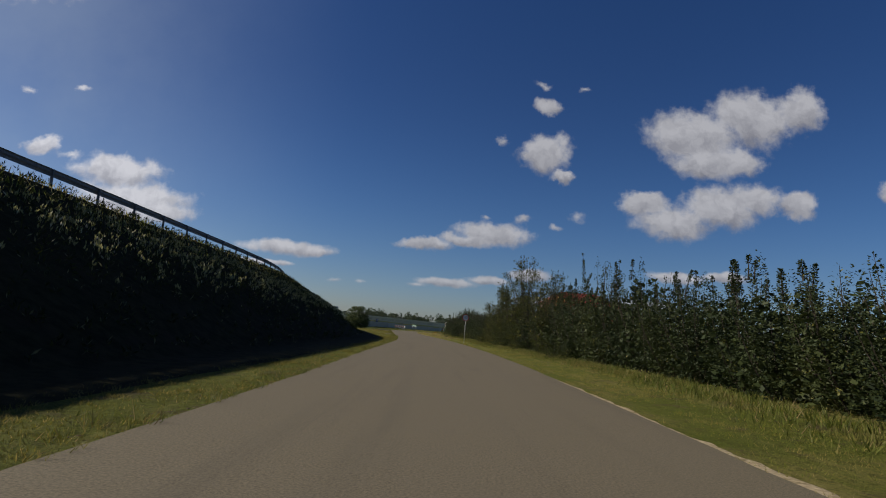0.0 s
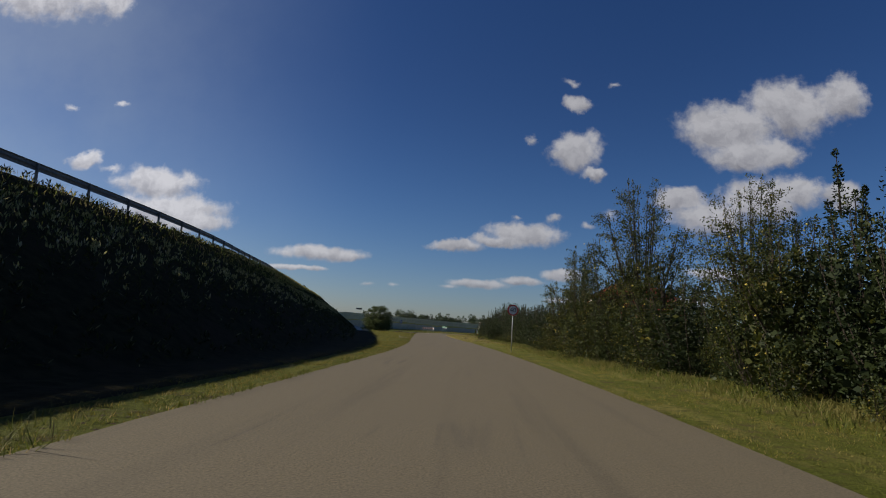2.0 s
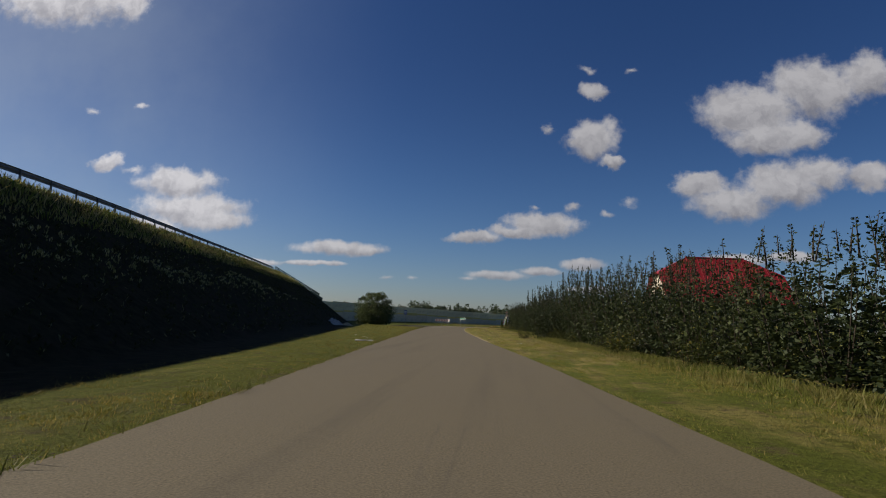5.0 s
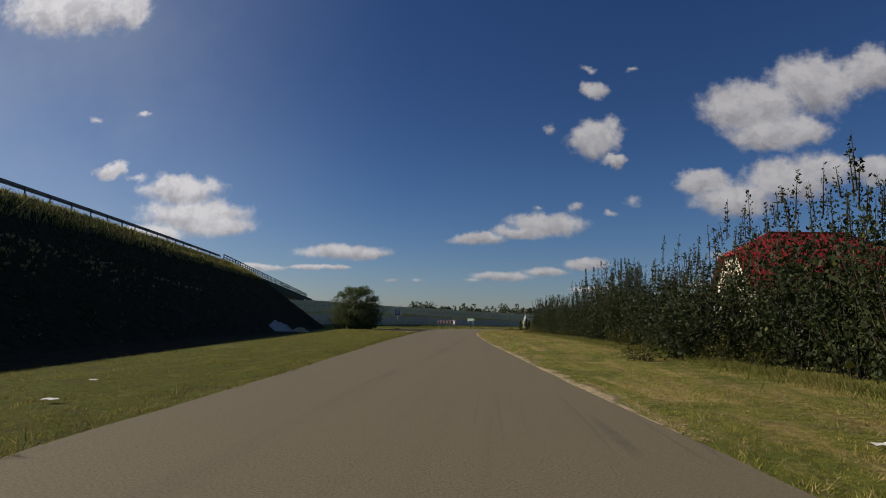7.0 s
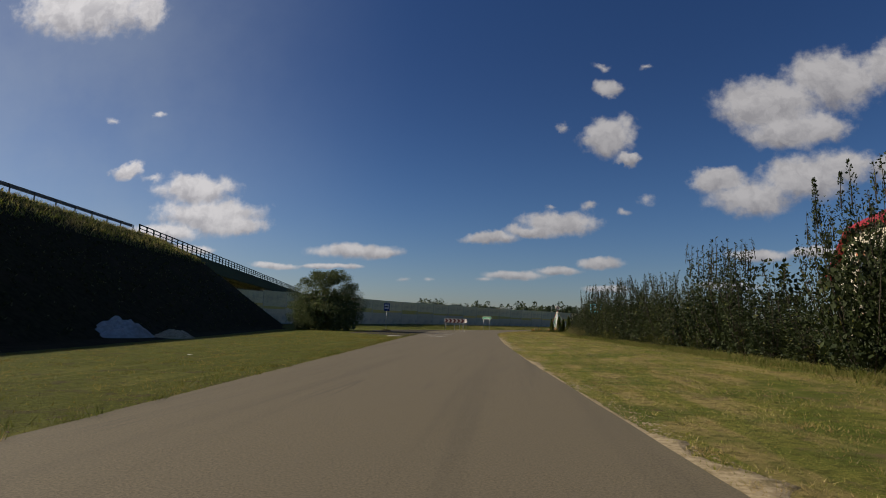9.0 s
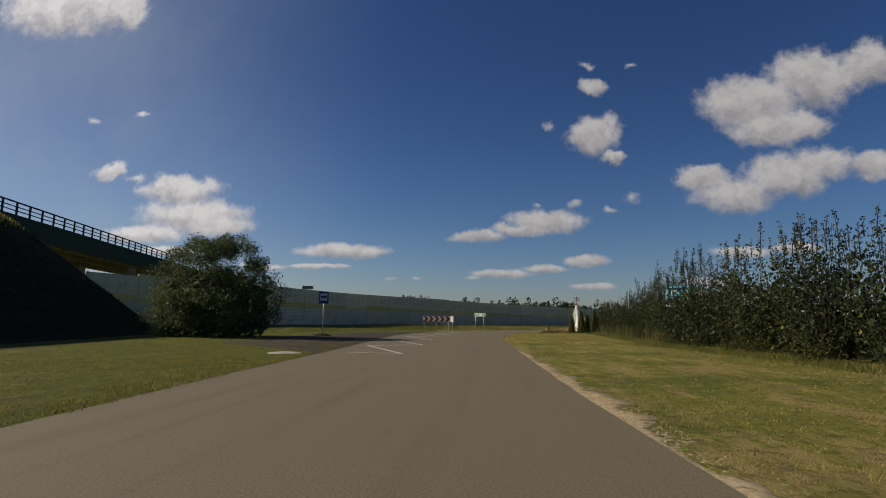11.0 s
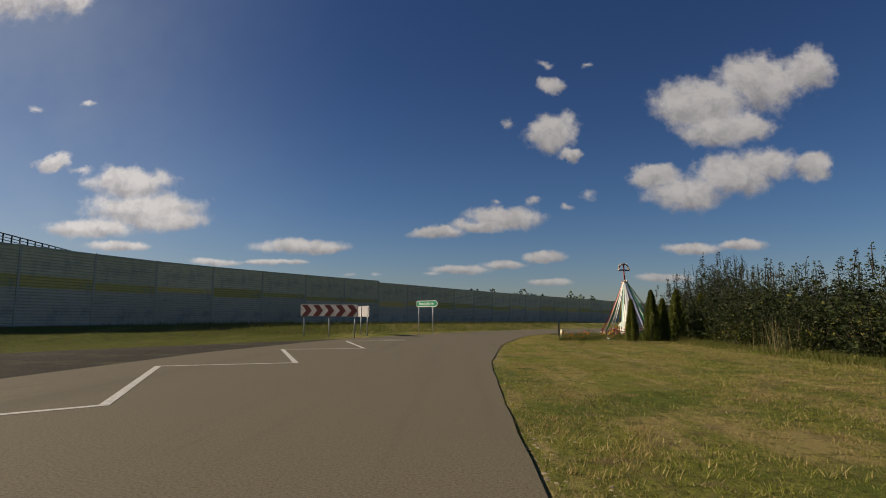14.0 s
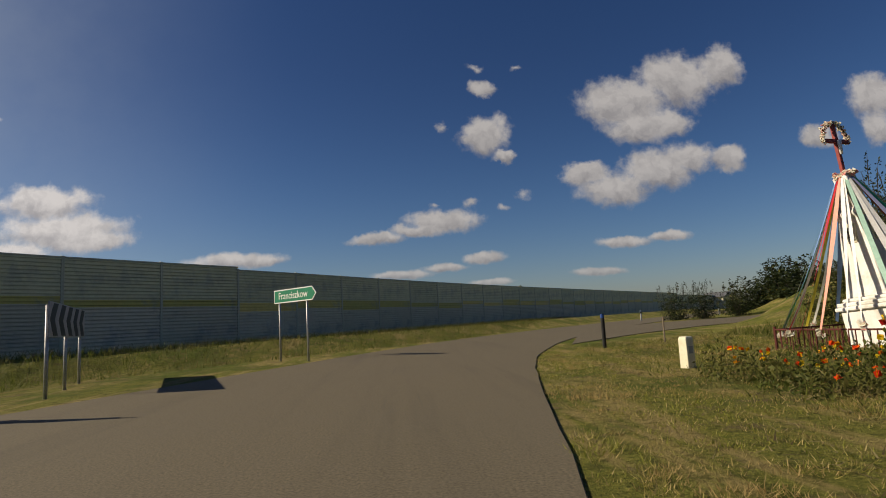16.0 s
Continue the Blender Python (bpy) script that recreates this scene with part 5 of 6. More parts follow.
def dark_heart(gen, height, width, n, size):
    """Coarse foliage inside a bush, which closes it to the sky."""
    a, r = gen.uniform(0, 6.283, n), width * 0.29 * np.sqrt(gen.uniform(0, 1, n))
    z = height * gen.uniform(0.03, 0.68, n) * (1 - 0.25 * (r / (width * 0.29)) ** 2)
    return leaf_quads(np.stack([r * np.cos(a), r * np.sin(a), z], 1), size, 0.8, 0.0, gen)


def bush_meshes(seed, height, width, leaves, size, mat, rods=26, sprays=20, whips=9, stretch=0.6, heart=450):
    """An upright bush: many plumes from one stool, low sprays that lean out at the foot, thin whips standing out of the top."""
    gen = np.random.default_rng(seed)
    main, out, thin = [], [], []
    for i in range(rods):
        a, q = gen.uniform(0, 6.283), math.sqrt(gen.uniform(0, 1))
        r = width * 0.46 * q
        h = height * gen.uniform(0.72, 0.97) * (1 - 0.28 * q * q)
        c, d = math.cos(a), math.sin(a)
        main.append(((0.22 * r * c, 0.22 * r * d, 0.0), (0.75 * r * c, 0.75 * r * d, h * 0.42), (r * c, r * d, h), gen.uniform(0.28, 0.52) * width / 3.5))
    for i in range(sprays):
        a = 6.283 * i / sprays + gen.normal(0, 0.2)
        r, h = width * gen.uniform(0.34, 0.56), height * gen.uniform(0.12, 0.5)
        c, d = math.cos(a), math.sin(a)
        out.append(((0.2 * r * c, 0.2 * r * d, 0.1), (0.6 * r * c, 0.6 * r * d, h * 1.15), (r * c, r * d, h), gen.uniform(0.3, 0.48) * width / 3.5))
    for i in range(whips):
        a, r = gen.uniform(0, 6.283), width * 0.36 * math.sqrt(gen.uniform(0, 1))
        z, up = height * gen.uniform(0.62, 0.8), height * gen.uniform(0.12, 0.28)
        p = np.array((r * math.cos(a), r * math.sin(a), z))
        w = gen.normal(0, 0.10, 2) * up
        thin.append((tuple(p), tuple(p + (w[0] * 0.3, w[1] * 0.3, up * 0.5)), tuple(p + (w[0], w[1], up)), 0.085))
    many = leafy_rods(gen, main, int(leaves * 0.66), size, stretch)
    low = leafy_rods(gen, out, int(leaves * 0.26), size, stretch, 5)
    top = leafy_rods(gen, thin, int(leaves * 0.08), size * 0.85, stretch, 9)
    q = np.concatenate([many, low, top, dark_heart(gen, height, width, heart, 0.17 if size < 0.15 else 0.3)])
    return rod_mesh(main[::2] + thin, 0.022), quads_mesh("crown", q, mat)


def fruit_tree_meshes(seed, height, width, leaves, size, mat, limbs=9, twigs=11, fruit=0, stretch=0.62):
    """An old fruit tree: a short trunk, limbs that arch up and out, side twigs that hang a little, leaves in loose tufts, low suckers."""
    gen = np.random.default_rng(seed)
    wood, leafy = [], []
    wood.append(((0, 0, -0.1), (0.05, 0.04, height * 0.2), (0.02, -0.05, height * 0.42), 0.1))
    for i in range(limbs):
        a = 6.283 * i / limbs + gen.normal(0, 0.35)
        q = gen.uniform(0.15, 1.0)
        r = width * 0.5 * q
        h = height * (1.0 - 0.38 * q * q) * gen.uniform(0.8, 1.0)
        z0 = height * gen.uniform(0.08, 0.26)
        c, d = math.cos(a), math.sin(a)
        f, k, t = np.array((0, 0, z0)), np.array((r * 0.75 * c, r * 0.75 * d, z0 + (h - z0) * 0.5)), np.array((r * c, r * d, h))
        wood.append((tuple(f), tuple(k), tuple(t), 0.1))
        leafy.append((tuple(f * 0.4 + t * 0.6), tuple(k * 0.3 + t * 0.7), tuple(t), 0.12))
        for j in range(twigs):
            u = gen.uniform(0.22, 0.96)
            p = f * (1 - u) ** 2 + 2 * k * u * (1 - u) + t * u * u
            b = a + gen.normal(0, 1.1)
            long = gen.uniform(0.5, 1.15) * width / 3.8 * (1.25 - 0.7 * u)
            e = p + np.array((math.cos(b) * long, math.sin(b) * long, gen.uniform(-0.25, 0.65) * long))
            m = (p + e) / 2 + np.array((0, 0, 0.22 * long))
            leafy.append((tuple(p), tuple(m), tuple(e), gen.uniform(0.2, 0.4)))
    for i in range(34):
        a, r = gen.uniform(0, 6.283), width * gen.uniform(0.25, 0.52)
        h = min(2.6, height * gen.uniform(0.12, 0.4))
        leafy.append(((0.5 * r * math.cos(a), 0.5 * r * math.sin(a), 0.05), (0.8 * r * math.cos(a), 0.8 * r * math.sin(a), h), (r * math.cos(a), r * math.sin(a), h * 0.8), gen.uniform(0.3, 0.5)))
    q = np.concatenate([leafy_rods(gen, leafy, leaves, size, stretch, 5), dark_heart(gen, height * 0.85, width * 0.9, 420, 0.2)])
    s = Shape()
    for i, (f, k, t, g) in enumerate(wood):
        f, k, t = (np.array(p, float) for p in (f, k, t))
        r0 = 0.10 if i == 0 else 0.05
        s.tube([f * (1 - u) ** 2 + 2 * k * u * (1 - u) + t * u * u for u in (0, 0.25, 0.5, 0.75, 1.0)], [r0, r0 * 0.8, r0 * 0.6, r0 * 0.36, 0.006], 6, False)
    for f, k, t, g in leafy[::2]:
        s.tube([f, k, t], [0.012, 0.009, 0.004], 3, False)
    made = [s.mesh("trunk", M_BARK), quads_mesh("crown", q, mat)]
    if fruit:
        ball = Shape()
        for i in range(fruit):
            f, k, t, g = leafy[int(gen.integers(len(leafy)))]
            c = np.array(f) * 0.3 + np.array(t) * 0.7 + gen.normal(0, 0.14, 3)
            m, r = len(ball.v), gen.uniform(0.026, 0.036)
            ball.v += [tuple(c + r * np.array(w)) for w in ((1, 0, 0), (0, 1, 0), (-1, 0, 0), (0, -1, 0), (0, 0, 1), (0, 0, -1))]
            ball.f += [[m + i0, m + (i0 + 1) % 4, m + 4] for i0 in range(4)] + [[m + (i0 + 1) % 4, m + i0, m + 5] for i0 in range(4)]
        made.append(ball.mesh("fruit", M_FRUIT, smooth=True))
    return tuple(made)


def put_plant(name, meshes, label, category, at, turn, scale=(1, 1, 1), group=""):
    ob = new(name)
    ob.matrix_basis = pose(*at, 0, 0, turn) @ Matrix.Diagonal((*scale, 1))
    tagged(ob, label, category, group)
    part("trunk", meshes[0], ob)
    part("crown", meshes[1], ob)
    for extra in meshes[2:]:
        tagged(part("fruit", extra, ob, "small yellow fruit"), kind="stuff")
    return ob


PLUM = [bush_meshes(100 + i, 4.5, 3.5, 5000, 0.098, M_LEAF_PLUM, rods=32, whips=9) for i in range(5)]
PLUM_FULL = [bush_meshes(150 + i, 4.5, 3.5, 13500, 0.066, M_LEAF_PLUM, rods=30, whips=3, heart=800) for i in range(4)]
TALL = [fruit_tree_meshes(230 + i, 7.4, 5.2, 30000, 0.072, M_LEAF_APPLE, limbs=17, twigs=16, fruit=40) for i in range(3)]
APPLE = [fruit_tree_meshes(200 + i, 5.0, 3.9, 16000, 0.064, M_LEAF_APPLE, twigs=15, fruit=30) for i in range(4)]
SCRUB = [bush_meshes(300 + i, 2.2, 2.6, 950, 0.12, M_LEAF_APPLE, rods=12, sprays=10, whips=3, heart=90) for i in range(3)]
BACK = [bush_meshes(350 + i, 4.5, 3.8, 1200, 0.26, M_LEAF_PLUM, rods=16, sprays=8, whips=6, heart=200) for i in range(2)]


# front of the hedge (y, x) and the height of its top (y, z)
HEDGE_FRONT = [(-12, 6.0), (10, 6.1), (22, 6.4), (40, 5.9), (52, 4.9), (62, 4.7), (80, 4.6), (105, 4.4), (125, 4.2), (145, 4.0), (165, 2.9), (170.5, 2.4), (172, 1.9), (175.2, 1.95), (176.5, 2.9), (185, 3.3), (200, 4.3), (212, 4.9), (224, 6.2)]
HEDGE_TOP = [(-12, 3.2), (8, 3.2), (14, 3.6), (17, 3.5), (22, 4.7), (25, 3.9), (28, 5.4), (31, 4.3), (34, 4.9), (39, 4.3), (43, 5.6), (46, 8.0), (50, 7.2), (53, 5.6), (55, 5.4), (58, 6.9), (61, 4.9), (64, 3.5), (80, 3.9), (92, 4.7), (98, 4.9), (102, 5.6), (106, 5.4),
             (109, 5.8), (112, 5.6), (115.5, 4.4), (118, 6.0), (119.6, 4.6), (121, 4.8), (128, 5.6), (131, 6.2), (135.2, 6.2), (136.3, 3.0), (142.0, 2.9), (143.8, 6.0), (147.5, 6.4), (150, 4.2), (158, 5.2), (166, 5.2), (171, 5.4), (176, 5.0), (182, 4.9), (190, 4.2), (195, 3.6), (199, 3.5), (203, 3.6), (207, 3.7), (212, 3.5), (224, 3.4)]


def build_hedge():
    gen = np.random.default_rng(11)
    y = -11.0
    i = 0
    while y < 217:
        front = lerp_table(HEDGE_FRONT, y)
        top = lerp_table(HEDGE_TOP, y) * gen.uniform(0.94, 1.06)
        kind = PLUM_FULL if y < 66 else PLUM
        meshes = kind[int(gen.integers(len(kind)))]
        zs = top / 4.6
        ws = gen.uniform(0.92, 1.12)
        x = front + 1.55 * ws + gen.normal(0, 0.12)
        if 176.4 < y < 179.0 or 36.0 < y < 63.6:
            y += 0.5
            continue
        tall = "tall " if top > 5.2 else ""
        put_plant("hedge_bush", meshes, tall + "dense dark green plum bush in the roadside hedge", "bush", (x, y, ground_height(x, y) - 0.02), gen.uniform(0, 360), (ws, ws, zs), "hedge plants")
        # a second row behind closes the gaps
        if i % 2 == 0:
            m2 = BACK[int(gen.integers(2))]
            put_plant("hedge_bush", m2, "dark green plum bush at the back of the hedge", "bush", (x + 2.6, y + 1.2, ground_height(x + 2.6, y)), gen.uniform(0, 360), (1.1, 1.1, zs * 0.85), "hedge plants")
        y += gen.uniform(1.95, 2.4) if y < 42 else gen.uniform(2.2, 2.8)
        i += 1
    # the old fruit trees round the speed limit sign
    for k, (yy, top, kind, ws) in enumerate(((36.4, 4.5, APPLE, 0.95), (37.6, 3.4, PLUM_FULL, 0.9), (39.0, 5.6, TALL, 0.62), (41.2, 3.5, PLUM_FULL, 1.0), (43.0, 3.9, APPLE, 1.0), (46.6, 7.6, TALL, 0.82), (49.6, 5.3, APPLE, 0.9), (52.0, 4.8, PLUM_FULL, 1.0), (54.5, 4.2, APPLE, 0.95), (45.2, 3.6, PLUM_FULL, 0.85), (48.2, 3.8, PLUM_FULL, 0.9), (50.6, 3.7, APPLE, 0.8), (56.6, 3.6, APPLE, 0.8), (57.8, 6.6, TALL, 0.70), (60.4, 4.5, APPLE, 0.95), (62.8, 3.7, PLUM_FULL, 1.0))):
        x = lerp_table(HEDGE_FRONT, yy) + (1.9 if kind is TALL else 1.35)
        plum = kind is PLUM_FULL
        tall = "tall " if top > 5.5 else ""
        put_plant("hedge_bush" if plum else "fruit_tree", kind[k % 3], "dense dark green plum bush between fruit trees" if plum else tall + "apple tree with yellowing leaves in the overgrown hedge", "bush" if plum else "tree", (x, yy, ground_height(x, yy) - 0.02), 70 * k, (ws, ws, top / (7.0 if kind is TALL else 4.7)), "hedge plants")
        if k % 2 == 0:
            put_plant("hedge_bush", BACK[k % 4 // 2], "dark green plum bush at the back of the hedge", "bush", (x + 2.8, yy + 0.8, ground_height(x + 2.8, yy)), 50 * k, (1.1, 1.1, 0.8), "hedge plants")
    put_plant("hedge_bush", PLUM_FULL[1], "slim dark green plum bush beside the billboard", "bush", (4.55, 176.3, 0.05), 120, (0.75, 0.75, 1.15), "hedge plants")
    for x, yy, zs in ((4.9, 133.6, 1.34), (6.4, 131.8, 1.36), (5.4, 129.6, 1.25)):
        put_plant("hedge_bush", PLUM_FULL[int(gen.integers(4))], "tall dense dark green plum bush in the roadside hedge", "bush", (x, yy, ground_height(x, yy) - 0.02), gen.uniform(0, 360), (1.0, 1.0, zs), "hedge plants")
    # low growth at the hedge foot
    y = -8.0
    while y < 205:
        if gen.uniform() < 0.5:
            front = lerp_table(HEDGE_FRONT, y)
            x = front + gen.uniform(-0.1, 0.6)
            sc = gen.uniform(0.3, 0.62)
            put_plant("scrub_bush", SCRUB[int(gen.integers(3))], "low yellow-green scrub at the hedge foot", "bush", (x, y, ground_height(x, y) - 0.02), gen.uniform(0, 360), (sc * 1.2, sc * 1.2, sc), "hedge scrub")
        y += gen.uniform(1.6, 3.2)
    # a low bush out on the mown grass
    put_plant("hedge_bush", PLUM[2], "dark plum bush growing out over the mown grass", "bush", (3.9, 111.6, 0.0), 40, (1.05, 1.05, 0.85), "hedge plants")
    put_plant("low_bush", SCRUB[1], "low dark leafy bush standing out on the mown grass", "bush", (1.95, 110.6, -0.03), 40, (0.75, 0.75, 0.42))
    # brush on the rise behind the side road
    for _ in range(80):
        x, yy = gen.uniform(23, 60), gen.uniform(252, 288)
        if yy > 248.5 + (x - 19) * 1.2:
            continue
        sc = gen.uniform(0.85, 1.45)
        put_plant("scrub_bush", SCRUB[int(gen.integers(3))] if gen.uniform() < 0.5 else BACK[int(gen.integers(2))], "wild bush on the grassy rise", "bush", (x, yy, ground_height(x, yy) - 0.1), gen.uniform(0, 360), (sc, sc, sc * 0.7), "bushes on the rise")
    for _ in range(46):
        x = gen.uniform(8.5, 32)
        yy = gen.uniform(218.5, 224.0) + (x - 8.5) * 0.42
        sc = gen.uniform(0.5, 0.95)
        put_plant("scrub_bush", SCRUB[int(gen.integers(3))], "wild scrub on the bank behind the wayside cross", "bush", (x, yy, ground_height(x, yy) - 0.1), gen.uniform(0, 360), (sc, sc, sc * 0.8), "bushes on the rise")
    for x, yy, sc in ((17.6, 249.4, 0.7), (20.5, 250.4, 0.75), (24.5, 251.6, 0.7), (8.2, 217.0, 0.95), (10.4, 219.2, 1.05), (12.2, 221.5, 1.1), (14.6, 224, 1.0), (18.5, 228, 0.9), (22, 231, 0.85), (27, 234, 0.9)):
        put_plant("hedge_bush", PLUM[int(gen.integers(5))], "dense bush behind the wayside cross" if yy < 236 else "round bush at the corner of the side road", "bush", (x, yy, ground_height(x, yy) - 0.05), gen.uniform(0, 360), (1, 1, sc), "hedge plants")


build_hedge()


def build_willow():
    """A dome of many drooping leafy twigs, with lobes and gaps."""
    gen = np.random.default_rng(401)
    stems, _ = fruit_tree_meshes(402, 5.6, 6.6, 40, 0.15, M_LEAF_WILLOW, limbs=16, twigs=5)
    lobes = []
    for _ in range(150):
        a, t = gen.uniform(0, 6.283), gen.uniform(0, 1)
        z = 0.35 + 6.0 * t
        r = 4.15 * math.sqrt(max(0.02, 1 - (max(0.0, z - 2.2) / 4.5) ** 2)) * (0.86 if z < 0.8 else 1.0)
        r *= math.sqrt(gen.uniform(0.35, 1.0)) * gen.uniform(0.92, 1.05)
        lobes.append((r * math.cos(a), r * math.sin(a), z, gen.uniform(0.45, 0.95)))
    lobes = np.array(lobes)
    n = 44000
    k = gen.integers(len(lobes), size=n)
    d = gen.normal(0, 1, (n, 3))
    d /= np.linalg.norm(d, axis=1)[:, None]
    pos = lobes[k, :3] + d * (lobes[k, 3] * gen.uniform(0.45, 1.0, n))[:, None] * np.array((1, 1, 0.85))
    pos = pos[pos[:, 2] > 0.1]
    m = 1500
    a, r = gen.uniform(0, 6.283, m), 3.3 * np.sqrt(gen.uniform(0, 1, m))
    core = np.stack([r * np.cos(a), r * np.sin(a), gen.uniform(0.25, 4.6, m) * (1 - 0.35 * (r / 3.3) ** 2)], 1)
    q = np.concatenate([leaf_quads(pos, 0.14, 0.42, 0.3, gen), leaf_quads(core, 0.5, 0.8, 0.2, gen)])
    put_plant("willow_bush", (stems, quads_mesh("crown", q, M_LEAF_WILLOW)), "big round willow bush standing alone on the grass", "bush", (-25.0, 178.8, ground_height(-25, 178.8) - 0.05), 0)


build_willow()


def build_thujas():
    def one(seed, h, w):
        gen = np.random.default_rng(seed)
        n = 11000
        t = gen.uniform(0.0, 1.0, n) ** 0.8
        a = gen.uniform(0, 6.283, n)
        r = w * (1 - t ** 1.6) ** 0.8 * (0.72 + 0.28 * np.sin(a * 5 + seed)) * np.sqrt(gen.uniform(0.5, 1.0, n)) + 0.02
        pos = np.stack([r * np.cos(a), r * np.sin(a), h * (0.03 + 0.97 * t)], 1)
        q = leaf_quads(pos, 0.085, 0.4, -1.3, gen)
        return Shape().tube([(0, 0, -0.1), (0, 0, h * 0.85)], [0.05, 0.01], 6).mesh("trunk", M_BARK), quads_mesh("crown", q, M_LEAF_THUJA)
    for i, (x, y, h, w) in enumerate(((2.05, 208.3, 2.1, 0.34), (3.2, 208.8, 2.6, 0.5), (3.9, 209.2, 2.2, 0.42), (4.8, 209.7, 2.7, 0.55), (6.0, 209.6, 2.5, 0.55), (6.4, 213.6, 2.9, 0.5))):
        put_plant("thuja", one(500 + i, h, w), "narrow yellow-green thuja beside the wayside cross", "tree", (x, y, -0.03), 0, group="thujas")


build_thujas()


def build_flowers():
    gen = np.random.default_rng(31)

    def bed(name, label, mat, n, x0, x1, y0, y1, z, size):
        out = []
        for _ in range(n):
            x, y = gen.uniform(x0, x1), gen.uniform(y0, y1)
            if noise.noise(Vector((x * 1.3, y * 1.3, size * 90))) < -0.05:
                continue
            if abs(x - SHRINE.x) < 0.8 and abs(y - SHRINE.y) < 0.8:
                continue
            out.append(petal(np.array((x, y, z * gen.uniform(0.55, 1.1))), size * gen.uniform(0.7, 1.2)))
        ob = new(name, quads_mesh(name, np.concatenate(out), mat))
        tagged(ob, label, "flowers", kind="stuff")
    bed("marigolds", "orange-red marigolds in front of the wayside cross", M_RED_FLOWER, 130, -0.9, 2.0, 208.9, 211.4, 0.42, 0.036)
    bed("yellow_flowers", "yellow flowers at the low fence", M_YELLOW_FLOWER, 50, -0.9, 1.8, 209.2, 211.6, 0.44, 0.034)
    bed("crimson_flowers", "crimson flowers along the low fence", M_CRIMSON, 60, 2.0, 3.6, 211.4, 211.9, 0.72, 0.055)
    bed("yellow_bouquet", "yellow flowers in a bouquet before the pedestal", M_YELLOW_FLOWER, 44, 1.9, 3.0, 211.2, 211.8, 0.70, 0.05)
    bed("white_flowers", "white paper flowers tied to the fence", M_BLOSSOM, 16, 1.6, 4.2, 211.5, 211.9, 0.66, 0.04)
    n = 15000
    pos = np.stack([gen.uniform(-1.1, 4.4, n), gen.uniform(208.7, 212.2, n), gen.uniform(0.0, 1.0, n) ** 1.3], 1)
    tuft = np.array([noise.noise(Vector((a * 1.4, b * 1.4, 3.0))) for a, b in pos[:, :2]])
    pos[:, 2] *= 0.24 + 0.45 * np.clip(tuft + 0.15, 0, 1)
    pos = pos[tuft > -0.2]
    m = 5200
    lush = np.stack([gen.uniform(2.2, 5.0, m), gen.uniform(209.9, 211.9, m), gen.uniform(0, 1, m) ** 0.8], 1)
    lush[:, 2] *= 0.25 + 0.3 * np.array([noise.noise(Vector((a * 1.7, b * 1.7, 11.0))) for a, b in lush[:, :2]])
    leafy = leaves_at(lush, np.tile((0.0, 0.0, 0.5), (m, 1)), np.tile((0.0, 0.0, 1.0), (m, 1)), 0.11, 0.4, gen, 0.7)
    tagged(new("leafy_plants", quads_mesh("leafy_plants", leafy, M_LUSH)), "bright green leafy plants beside the flower bed", "plants", kind="stuff")
    ob = new("flower_bed_greenery", quads_mesh("flower_bed_greenery", leaf_quads(pos, 0.075, 0.35, -0.8, gen), M_TALL))
    tagged(ob, "green stems and leaves of the flower bed", "flowers", kind="stuff")


build_flowers()


def blades(gen, x, y, z, height, width, lean=0.5):
    n = len(x)
    a = gen.uniform(0, 6.283, n)
    w = np.stack([np.cos(a), np.sin(a), np.zeros(n)], 1) * (width * gen.uniform(0.6, 1.3, n))[:, None]
    base = np.stack([x, y, z], 1)
    h = height * gen.uniform(0.5, 1.3, n)
    tip = base + np.stack([gen.normal(0, lean, n) * h, gen.normal(0, lean, n) * h, h], 1)
    return np.stack([base - w, base + w, tip], 1)


def height_field(x, y):
    return np.array([ground_height(a, b) for a, b in zip(x, y)])


def tuft_blades(gen, x, y, z, per, spread, height, width, lean=0.45):
    """Tufts: blades that spread from each centre, taller in the middle."""
    n = len(x)
    k = np.repeat(np.arange(n), per)
    m = len(k)
    a = gen.uniform(0, 6.283, m)
    r = np.sqrt(gen.uniform(0, 1, m))
    s = np.broadcast_to(spread, (n,))[k]
    base = np.stack([x[k] + s * r * np.cos(a), y[k] + s * r * np.sin(a), z[k]], 1)
    h = np.broadcast_to(height, (n,))[k] * gen.uniform(0.5, 1.25, m) * (1.1 - 0.35 * r)
    tip = base + np.stack([(np.cos(a) * r * 0.6 + gen.normal(0, lean, m)) * h, (np.sin(a) * r * 0.6 + gen.normal(0, lean, m)) * h, h], 1)
    b = gen.uniform(0, 6.283, m)
    w = np.stack([np.cos(b), np.sin(b), np.zeros(m)], 1) * (width * gen.uniform(0.6, 1.3, m))[:, None]
    return np.stack([base - w, base + w, tip], 1)


